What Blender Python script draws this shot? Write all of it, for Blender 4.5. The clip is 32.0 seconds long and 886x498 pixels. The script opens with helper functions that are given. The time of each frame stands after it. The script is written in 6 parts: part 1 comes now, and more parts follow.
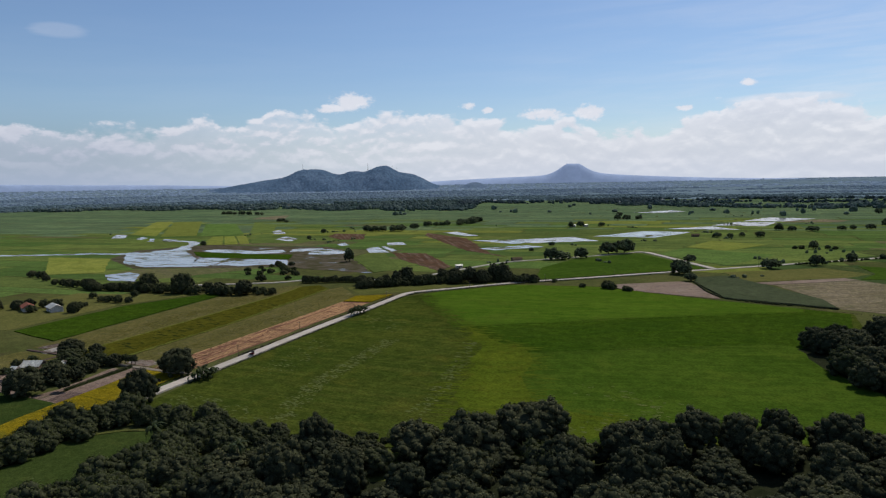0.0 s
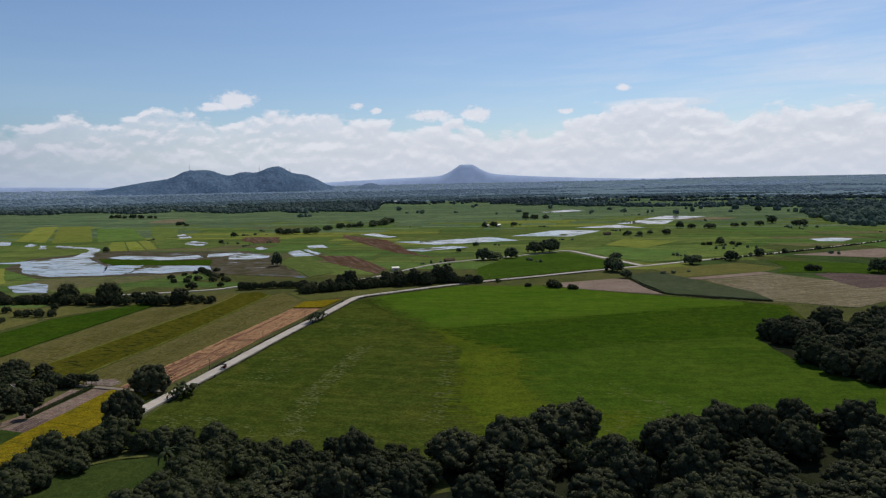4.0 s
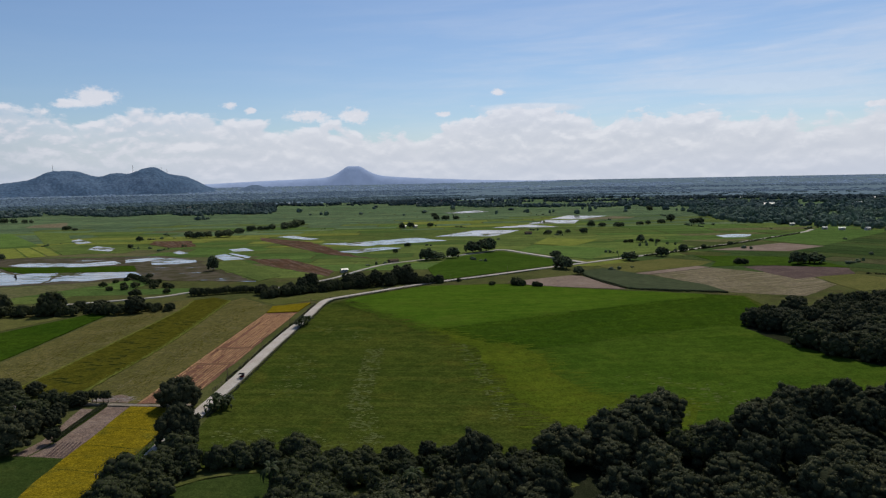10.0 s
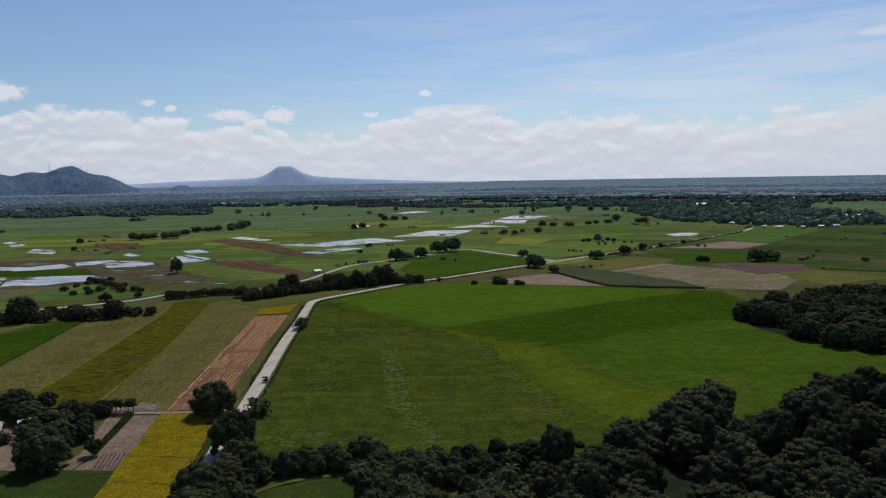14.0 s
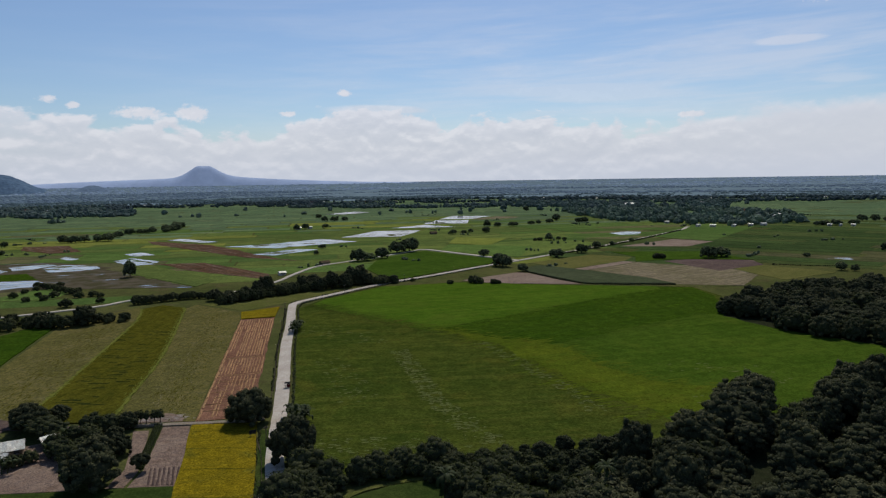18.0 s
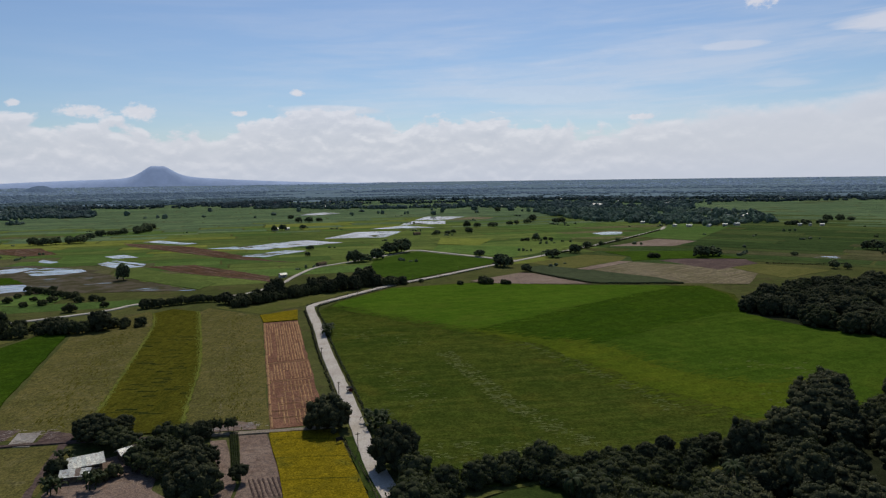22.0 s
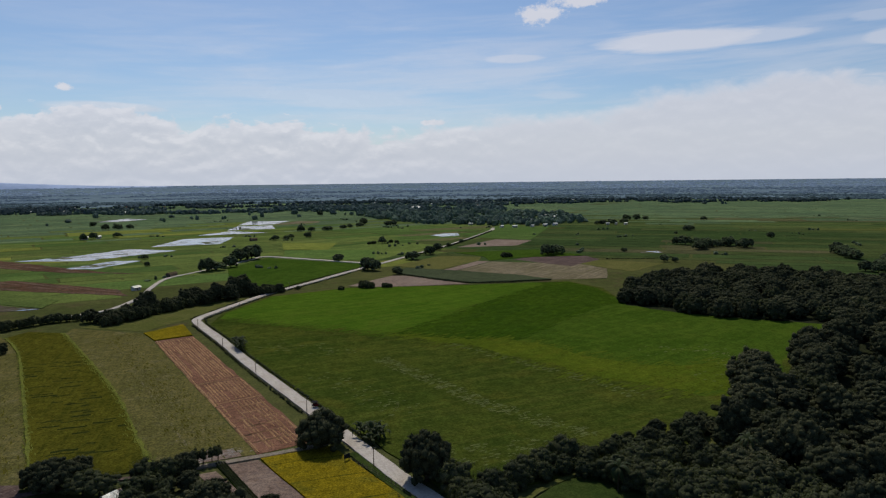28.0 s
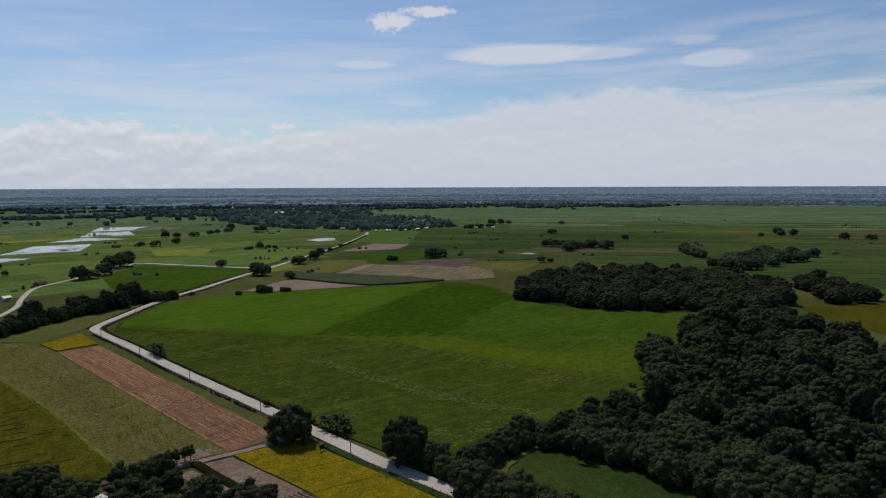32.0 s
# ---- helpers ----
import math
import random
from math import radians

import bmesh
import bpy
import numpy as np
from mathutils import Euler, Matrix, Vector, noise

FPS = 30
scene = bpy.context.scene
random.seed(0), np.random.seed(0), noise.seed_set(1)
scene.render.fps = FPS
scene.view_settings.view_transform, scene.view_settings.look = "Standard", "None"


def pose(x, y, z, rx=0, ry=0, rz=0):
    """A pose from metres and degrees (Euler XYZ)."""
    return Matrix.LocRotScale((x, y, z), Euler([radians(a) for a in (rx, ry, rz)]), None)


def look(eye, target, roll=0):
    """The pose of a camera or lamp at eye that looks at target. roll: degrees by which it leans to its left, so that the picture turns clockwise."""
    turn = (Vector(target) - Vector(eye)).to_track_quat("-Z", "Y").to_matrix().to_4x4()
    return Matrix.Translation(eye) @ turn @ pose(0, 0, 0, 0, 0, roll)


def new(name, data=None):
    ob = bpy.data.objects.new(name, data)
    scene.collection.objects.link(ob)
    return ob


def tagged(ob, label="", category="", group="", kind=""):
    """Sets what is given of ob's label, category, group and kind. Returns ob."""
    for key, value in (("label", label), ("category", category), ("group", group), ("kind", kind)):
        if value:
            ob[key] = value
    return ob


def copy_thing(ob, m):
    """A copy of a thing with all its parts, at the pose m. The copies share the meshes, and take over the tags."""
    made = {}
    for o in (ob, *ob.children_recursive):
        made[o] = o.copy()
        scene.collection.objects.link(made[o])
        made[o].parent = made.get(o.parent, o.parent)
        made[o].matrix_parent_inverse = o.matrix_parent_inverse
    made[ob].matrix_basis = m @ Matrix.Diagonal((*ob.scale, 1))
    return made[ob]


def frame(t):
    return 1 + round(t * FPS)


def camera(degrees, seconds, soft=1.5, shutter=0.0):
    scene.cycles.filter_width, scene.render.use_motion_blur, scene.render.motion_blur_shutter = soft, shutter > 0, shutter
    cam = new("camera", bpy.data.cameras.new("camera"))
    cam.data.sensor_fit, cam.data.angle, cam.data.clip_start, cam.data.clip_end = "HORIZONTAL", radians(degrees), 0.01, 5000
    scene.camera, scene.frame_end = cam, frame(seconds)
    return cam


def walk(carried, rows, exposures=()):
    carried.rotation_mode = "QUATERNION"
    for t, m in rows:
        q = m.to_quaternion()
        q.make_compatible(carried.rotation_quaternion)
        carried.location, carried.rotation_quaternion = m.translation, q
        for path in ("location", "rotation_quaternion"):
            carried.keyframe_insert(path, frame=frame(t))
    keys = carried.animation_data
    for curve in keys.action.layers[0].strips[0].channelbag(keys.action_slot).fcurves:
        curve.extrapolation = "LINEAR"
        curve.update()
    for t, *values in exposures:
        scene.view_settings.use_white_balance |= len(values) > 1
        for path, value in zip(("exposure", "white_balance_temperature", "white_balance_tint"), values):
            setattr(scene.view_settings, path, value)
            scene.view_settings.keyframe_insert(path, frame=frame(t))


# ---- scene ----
from collections import defaultdict
from math import sin, cos, pi, atan2

cam = camera(65.1, 32.0, 1.25)
PATH = [
    (0, -2.47, -7.91, 69.91, 84.502, 0.998, 27.001),
    (0.5, -6.81, -8.90, 70.20, 84.493, 1.095, 27.004),
    (1, -11.16, -9.94, 70.46, 84.506, 1.101, 27.016),
    (1.5, -15.53, -11.07, 70.65, 84.512, 1.117, 26.953),
    (2, -19.93, -12.28, 70.79, 84.437, 1.107, 23.066),
    (2.5, -24.36, -13.58, 70.88, 84.388, 1.134, 19.785),
    (3, -28.82, -14.95, 70.95, 84.389, 1.151, 18.205),
    (3.5, -33.28, -16.36, 71.00, 84.385, 1.152, 18.000),
    (5.5, -51.25, -22.49, 70.91, 84.456, 1.120, 15.673),
    (6, -55.86, -23.42, 70.81, 84.355, 0.929, 13.003),
    (6.5, -60.46, -24.19, 70.78, 84.376, 1.121, 11.516),
    (7, -65.05, -24.83, 70.76, 84.380, 1.139, 11.293),
    (7.5, -69.62, -25.38, 70.73, 84.388, 1.142, 11.311),
    (8, -74.16, -25.90, 70.66, 84.398, 1.140, 11.360),
    (8.5, -78.68, -26.43, 70.55, 84.413, 1.111, 11.400),
    (9, -83.19, -26.98, 70.45, 84.415, 0.872, 11.475),
    (9.5, -87.71, -27.53, 70.45, 84.439, 1.093, 11.250),
    (10, -92.23, -28.09, 70.45, 84.365, 1.110, 8.089),
    (10.5, -96.75, -28.62, 70.44, 84.349, 1.068, 6.091),
    (11, -101.23, -29.11, 70.43, 84.340, 1.049, 5.328),
    (11.5, -105.67, -29.55, 70.40, 84.351, 1.055, 5.360),
    (12, -110.07, -29.93, 70.36, 84.357, 1.022, 5.435),
    (12.5, -114.45, -30.26, 70.29, 84.369, 1.004, 5.502),
    (13, -118.84, -30.50, 70.21, 84.371, 0.908, 5.590),
    (13.5, -123.21, -30.60, 70.18, 84.400, 0.959, 5.513),
    (14, -127.70, -30.65, 70.15, 84.329, 0.940, 2.211),
    (14.5, -132.25, -30.66, 70.12, 84.290, 0.915, -0.129),
    (16.5, -150.93, -29.77, 70.07, 84.316, 0.966, -1.072),
    (17, -155.45, -29.11, 69.96, 84.317, 0.904, -1.000),
    (17.5, -159.99, -28.40, 69.85, 84.339, 0.880, -0.995),
    (18, -164.58, -27.65, 69.76, 84.295, 0.835, -4.371),
    (18.5, -169.18, -26.88, 69.70, 84.290, 0.837, -7.133),
    (19, -173.78, -26.09, 69.65, 84.274, 0.746, -8.366),
    (19.5, -178.37, -25.30, 69.60, 84.288, 0.767, -8.421),
    (20, -182.92, -24.46, 69.56, 84.298, 0.755, -8.356),
    (20.5, -187.42, -23.53, 69.56, 84.312, 0.778, -8.310),
    (21, -191.85, -22.50, 69.57, 84.312, 0.760, -8.245),
    (21.5, -196.22, -21.40, 69.63, 84.339, 0.771, -8.163),
    (22, -200.56, -20.24, 69.70, 84.319, 0.736, -8.089),
    (22.5, -204.89, -19.05, 69.80, 84.321, 0.688, -9.756),
    (23, -209.25, -17.83, 69.87, 84.303, 0.679, -14.608),
    (23.5, -213.69, -16.62, 69.83, 84.272, 0.531, -17.436),
    (24, -218.12, -15.37, 69.75, 84.297, 0.445, -18.407),
    (24.5, -222.50, -14.04, 69.66, 84.328, 0.414, -18.353),
    (25, -226.82, -12.63, 69.59, 84.335, 0.375, -19.822),
    (25.5, -231.12, -11.13, 69.54, 84.339, 0.411, -22.806),
    (27.5, -247.34, -3.69, 70.06, 84.353, 0.502, -24.680),
    (28, -251.19, -2.72, 69.91, 84.416, 0.648, -24.653),
    (28.5, -255.01, -1.99, 69.62, 84.434, 0.527, -24.941),
    (29, -258.85, -1.42, 69.31, 84.489, 0.433, -25.421),
    (29.5, -262.72, -0.96, 69.05, 84.546, 0.388, -25.954),
    (30, -266.65, -0.58, 68.87, 84.588, 0.329, -26.442),
    (30.5, -270.63, -0.24, 68.80, 84.667, 0.251, -26.877),
    (31, -274.68, 0.08, 68.84, 84.724, 0.208, -27.248),
    (31.5, -278.80, 0.40, 69.00, 84.765, 0.172, -30.877),
    (32, -282.97, 0.74, 69.22, 84.804, 0.206, -36.667),
]
EXPOSE = ((0.0, 0.0, 6500, 12), (6.0, -0.05, 6500, 12), (13.0, -0.10, 6500, 12), (23.0, -0.17, 6500, 12), (32.0, -0.20, 6500, 12))
walk(cam, [(t, pose(*row)) for t, *row in PATH], EXPOSE)

# ---- sky, sun, exposure ----
SUN_AZ, SUN_EL = 12.0, 52.0      # degrees clockwise from +y, above the horizon
world = bpy.data.worlds.new("sky")
scene.world = world
world.use_nodes = True


class Net:
    """Short hand for a node tree."""

    def __init__(self, tree):
        self.tree = tree
        tree.nodes.clear()

    def add(self, kind, ins=None):
        n = self.tree.nodes.new(kind)
        for k, v in (ins or {}).items():
            sock = n.inputs[k]
            if hasattr(v, "is_output"):
                self.tree.links.new(v, sock)
            else:
                sock.default_value = v
        return n

    def math(self, op, a, b=0.0, c=0.0, clamp=False):
        n = self.add("ShaderNodeMath", {0: a, 1: b, 2: c})
        n.operation, n.use_clamp = op, clamp
        return n.outputs[0]

    def ramp01(self, v, lo, hi):
        n = self.add("ShaderNodeMapRange", {0: v, 1: lo, 2: hi, 3: 0.0, 4: 1.0})
        n.interpolation_type = "SMOOTHSTEP"
        return n.outputs[0]

    def mix(self, f, a, b, blend="MIX"):
        n = self.add("ShaderNodeMix")
        n.data_type, n.blend_type = "RGBA", blend
        for i, v in ((0, f), (6, a), (7, b)):
            if hasattr(v, "is_output"):
                self.tree.links.new(v, n.inputs[i])
            else:
                n.inputs[i].default_value = v
        return n.outputs[2]

    def noise(self, vec, scale, detail=4.0, rough=0.55, dist=0.0):
        return self.add("ShaderNodeTexNoise", {"Vector": vec, "Scale": scale, "Detail": detail, "Roughness": rough, "Distortion": dist}).outputs["Fac"]

    def vec(self, x, y, z=0.0):
        return self.add("ShaderNodeCombineXYZ", {0: x, 1: y, 2: z}).outputs[0]


def build_sky():
    k = Net(world.node_tree)
    sky = k.add("ShaderNodeTexSky")
    sky.sky_type, sky.sun_disc, sky.sun_elevation, sky.sun_rotation = "NISHITA", False, radians(SUN_EL), radians(SUN_AZ)
    sky.altitude, sky.air_density, sky.dust_density, sky.ozone_density = 50.0, 1.0, 0.5, 3.0
    sky = sky.outputs[0]
    way = k.add("ShaderNodeTexCoord").outputs["Generated"]
    sep = k.add("ShaderNodeSeparateXYZ", {0: way})
    east = k.math("MULTIPLY", sep.outputs[0], -1.0)
    az = k.math("MULTIPLY", k.math("ARCTAN2", east, sep.outputs[1]), 180 / pi)
    el = k.math("MULTIPLY", k.math("ARCSINE", sep.outputs[2]), 180 / pi)
    # crest of the cloud bank: elevation in degrees over azimuth
    crest = k.add("ShaderNodeValToRGB", {0: k.math("MULTIPLY_ADD", az, -1 / 130, 62 / 130)})
    rows = ((60, 4.1), (55.5, 3.7), (52, 4.6), (49, 4.0), (45.7, 4.9), (43, 4.5), (39.8, 5.4), (36.7, 5.0), (35.2, 4.1), (33, 5.3), (29.8, 5.5), (25.2, 5.3), (21.6, 4.5), (17, 4.5),
            (12.7, 3.8), (9, 3.3), (6.5, 4.9), (3, 6.0), (0, 5.9), (-2.2, 5.5), (-5, 4.7), (-11.8, 5.1), (-15, 4.4), (-17.5, 3.9), (-22, 3.9), (-24, 4.9), (-32.6, 5.3), (-38, 5.6), (-43, 7.1), (-50, 7.8), (-54, 7.9), (-60, 6.2))
    stops = crest.color_ramp.elements
    for i, (a, e) in enumerate(rows):
        stop = stops[i] if i < 2 else stops.new((62 - a) / 130)
        stop.position, stop.color = (62 - a) / 130, (e / 10, e / 10, e / 10, 1)
    top = k.math("MULTIPLY", crest.outputs[0], 10.0)
    right = k.ramp01(az, -16.0, -34.0)
    def billow(lift):
        p = k.vec(k.math("MULTIPLY", az, 0.42), k.math("MULTIPLY", k.math("ADD", el, lift), 0.80), 1.3)
        return k.noise(p, 1.0, 8.0, 0.54, 0.2)
    puffs, above = billow(0.0), billow(0.42)
    ragged = k.math("MULTIPLY", k.math("SUBTRACT", puffs, 0.5), k.math("MULTIPLY_ADD", right, -2.0, 4.6))
    gap = k.math("ADD", k.math("SUBTRACT", top, el), ragged)
    soft = k.math("MULTIPLY_ADD", right, 0.9, 0.55)
    bank = k.ramp01(k.math("DIVIDE", gap, soft), -0.35, 0.85)
    low = k.math("MULTIPLY", k.ramp01(az, 28.0, 46.0), k.ramp01(el, 3.0, 1.0))
    bank = k.math("MULTIPLY", bank, k.math("MULTIPLY_ADD", low, -0.55, 0.93))
    thin = k.math("MULTIPLY", k.ramp01(az, 18.0, 40.0), k.ramp01(k.math("SUBTRACT", puffs, above), 0.08, -0.06))
    bank = k.math("MULTIPLY", bank, k.math("MULTIPLY_ADD", thin, -0.42, 1.0))
    # single small cumuli: azimuth, elevation, half width, half height
    rag = k.math("MULTIPLY_ADD", k.noise(k.vec(k.math("MULTIPLY", az, 0.9), k.math("MULTIPLY", el, 1.3), 5.0), 1.5, 8.0, 0.66), 2.0, -1.02)
    total = None
    for a, e, wa, we in ((34.2, 6.5, 1.7, 0.85), (35.6, 6.0, 1.6, 0.45), (24.8, 6.1, 0.7, 0.3), (23.2, 5.7, 0.5, 0.3), (15.2, 5.3, 1.35, 0.75), (18.8, 5.3, 2.0, 0.55), (8.0, 5.35, 0.7, 0.25), (3.5, 7.0, 0.6, 0.3),
                         (-31.9, 12.9, 1.3, 0.8), (-33.0, 12.9, 1.7, 0.9), (-35.3, 13.7, 2.3, 0.5), (-23.9, 4.75, 1.2, 0.35), (58.4, 4.1, 2.0, 0.5)):
        dx = k.math("DIVIDE", k.math("SUBTRACT", az, a), wa)
        dy = k.math("DIVIDE", k.math("SUBTRACT", el, e), we)
        d = k.math("SUBTRACT", 1.0, k.math("SQRT", k.math("ADD", k.math("MULTIPLY", dx, dx), k.math("MULTIPLY", dy, dy))))
        total = d if total is None else k.math("MAXIMUM", total, d)
    small = k.math("MULTIPLY", k.ramp01(k.math("ADD", total, rag), -0.12, 0.55), 0.95)
    # long smooth sheets and thin veils of higher cloud
    streak = k.noise(k.vec(k.math("MULTIPLY", az, 0.055), k.math("MULTIPLY_ADD", el, 0.46, k.math("MULTIPLY", az, 0.012)), 8.1), 1.0, 6.0, 0.55, 0.5)
    fibre = k.noise(k.vec(k.math("MULTIPLY", az, 0.11), k.math("MULTIPLY_ADD", el, 1.1, k.math("MULTIPLY", az, 0.03)), 3.4), 1.0, 6.0, 0.6, 0.4)
    wisp = k.math("MULTIPLY", k.ramp01(k.math("MULTIPLY_ADD", fibre, 0.4, k.math("MULTIPLY", streak, 0.6)), 0.38, 0.66), k.math("MULTIPLY_ADD", k.ramp01(az, 30.0, -18.0), 0.42, 0.03))
    wisp = k.math("MULTIPLY", wisp, k.math("MULTIPLY_ADD", k.ramp01(el, 16.0, 8.0), 0.75, 0.25))
    sheets = None
    for a, e, wa, we, w in ((55.2, 11.1, 1.9, 0.55, 0.22), (-43.0, 10.4, 6.6, 1.05, 1.0), (-48.5, 10.2, 5.0, 0.6, 0.7), (-30.6, 9.6, 3.4, 0.5, 0.75), (-57.8, 9.4, 3.2, 0.9, 0.75), (-56.2, 10.9, 2.2, 0.5, 0.5), (-33.9, 6.7, 3.0, 0.4, 0.45),
                            (-16.5, 6.7, 9.0, 1.0, 0.50), (1.0, 5.6, 5.0, 0.55, 0.85), (-62.0, 4.0, 26.0, 3.6, 0.85)):
        dx = k.math("DIVIDE", k.math("SUBTRACT", az, a), wa)
        dy = k.math("DIVIDE", k.math("SUBTRACT", el, e), we)
        d = k.math("SUBTRACT", 1.0, k.math("SQRT", k.math("ADD", k.math("MULTIPLY", dx, dx), k.math("MULTIPLY", dy, dy))))
        d = k.math("MULTIPLY", k.ramp01(k.math("ADD", d, k.math("MULTIPLY_ADD", fibre, 1.3, -0.65)), -0.10, 0.50), w)
        sheets = d if sheets is None else k.math("MAXIMUM", sheets, d)
    high = k.math("MAXIMUM", wisp, k.math("MULTIPLY", sheets, 0.80))
    cover = k.math("MULTIPLY", k.math("MAXIMUM", k.math("MAXIMUM", bank, small), high), 0.90)
    # cloud colour: heads catch the light, undersides stay greyer
    relief = k.math("MULTIPLY", k.math("SUBTRACT", puffs, above), k.math("MULTIPLY_ADD", right, -2.3, 3.1))
    rim = k.math("MULTIPLY", k.ramp01(gap, 1.6, 0.1), 0.30)
    relief = k.math("MAXIMUM", relief, k.math("MULTIPLY", relief, 0.45))
    lit = k.math("ADD", k.math("ADD", relief, rim), 0.50, clamp=True)
    lit = k.math("MAXIMUM", lit, k.math("MULTIPLY", k.ramp01(el, top, k.math("ADD", top, 0.6)), 0.86))
    col = k.mix(lit, (0.53, 0.57, 0.66, 1), (0.80, 0.81, 0.86, 1))
    haze = k.ramp01(el, 4.2, -0.3)
    base = k.mix(k.math("MULTIPLY", haze, 0.85), k.mix(1.0, sky, (SKY_K * 0.93, SKY_K * 1.02, SKY_K * 1.12, 1), "MULTIPLY"), (0.50, 0.60, 0.74, 1))
    cloudy = k.mix(k.math("MULTIPLY", haze, 0.55), col, (0.57, 0.64, 0.75, 1))
    dusk = k.math("MULTIPLY", k.ramp01(az, 32.0, 58.0), k.ramp01(el, 7.0, 2.0))
    cloudy = k.mix(dusk, cloudy, (0.70, 0.73, 0.81, 1), "MULTIPLY")
    base = k.mix(dusk, base, (0.74, 0.78, 0.86, 1), "MULTIPLY")
    final = k.mix(cover, base, cloudy)
    k.add("ShaderNodeOutputWorld", {0: k.add("ShaderNodeBackground", {0: final, 1: 1.0}).outputs[0]})


SKY_K = 0.085
build_sky()

sun = new("sun", bpy.data.lights.new("sun", "SUN"))
sun.data.energy, sun.data.angle, sun.data.color = 3.4, radians(0.6), (1.0, 0.93, 0.82)
sun.matrix_world = look((sin(radians(SUN_AZ)) * cos(radians(SUN_EL)) * 500, cos(radians(SUN_AZ)) * cos(radians(SUN_EL)) * 500, sin(radians(SUN_EL)) * 500), (0, 0, 0))

# ---- materials ----


def surface(name, a, b, scale=0.3, fine=6.0, c=None, rough=0.85, bump=0.3, streak=None, streak_col=None, streak_k=0.5, island=0.0, per_object=0.0, spec=0.0, metal=0.0, through_light=0.0, stretch=(1, 1, 1), glow=0.0, island_col=None, grain_k=0.55):
    """Two colours mixed by broad patches, darkened and lit by fine grain, with optional streaks (direction in degrees, metres) and a third stain colour."""
    m = bpy.data.materials.new(name)
    m.use_nodes = True
    k = Net(m.node_tree)
    pos = k.add("ShaderNodeNewGeometry").outputs["Position"]
    p = k.add("ShaderNodeMapping", {0: pos, 3: stretch}).outputs[0]
    big = k.noise(p, scale, 5.0, 0.6)
    col = k.mix(k.ramp01(big, 0.34, 0.66), (*a, 1), (*b, 1))
    if c:
        col = k.mix(k.math("MULTIPLY", k.ramp01(k.noise(p, scale * 2.7, 4.0, 0.6, 0.4), 0.52, 0.72), 0.8), col, (*c, 1))
    if streak:
        angle, width = streak
        q = k.add("ShaderNodeMapping", {0: pos, 2: (0, 0, radians(-angle))}).outputs[0]
        q = k.add("ShaderNodeMapping", {0: q, 3: (0.05 / width, 1.0 / width, 1.0)}).outputs[0]
        s = k.noise(q, 1.0, 3.0, 0.6)
        col = k.mix(k.math("MULTIPLY", k.ramp01(s, 0.45, 0.68), streak_k), col, (*(streak_col or b), 1))
    grain = k.ramp01(k.noise(pos, fine, 5.0, 0.7), 0.30, 0.70)
    mottle = k.ramp01(k.noise(p, scale * 9, 4.0, 0.65), 0.32, 0.68)
    col = k.mix(grain_k, col, k.mix(grain, (0.45, 0.45, 0.45, 1), (1.55, 1.55, 1.55, 1)), "MULTIPLY")
    col = k.mix(grain_k * 0.75, col, k.mix(mottle, (0.62, 0.66, 0.70, 1), (1.38, 1.34, 1.20, 1)), "MULTIPLY")
    if island:
        r = k.add("ShaderNodeNewGeometry").outputs["Random Per Island"]
        if island_col:
            hue = k.math("FRACT", k.math("MULTIPLY", r, 7.31))
            col = k.mix(k.math("MULTIPLY", k.ramp01(hue, 0.45, 1.0), 0.75), col, (*island_col, 1))
        col = k.mix(1.0, col, k.mix(r, (1 - island, 1 - island, 1 - island * 0.8, 1), (1 + island, 1 + island, 1 + island * 0.6, 1)), "MULTIPLY")
    if per_object:
        r = k.add("ShaderNodeObjectInfo").outputs["Random"]
        col = k.mix(1.0, col, k.mix(r, (1 - per_object, 1 - per_object * 0.8, 1 - per_object, 1), (1 + per_object, 1 + per_object, 1 + per_object * 0.4, 1)), "MULTIPLY")
    ins = {"Base Color": col, "Roughness": rough, "Specular IOR Level": spec, "Metallic": metal, "IOR": 1.45 if spec else 1.0}
    if bump:
        ins["Normal"] = k.add("ShaderNodeBump", {"Strength": bump, "Distance": 0.25, "Height": grain}).outputs[0]
    # glow: emission that puts aerial haze into the far materials
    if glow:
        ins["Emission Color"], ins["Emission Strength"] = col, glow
    shader = k.add("ShaderNodeBsdfPrincipled", ins).outputs[0]
    if through_light:
        tl = k.add("ShaderNodeBsdfTranslucent", {0: k.mix(1.0, col, (1.05, 1.15, 0.7, 1), "MULTIPLY")}).outputs[0]
        shader = k.add("ShaderNodeMixShader", {0: through_light, 1: shader, 2: tl}).outputs[0]
    k.add("ShaderNodeOutputMaterial", {0: shader})
    return m


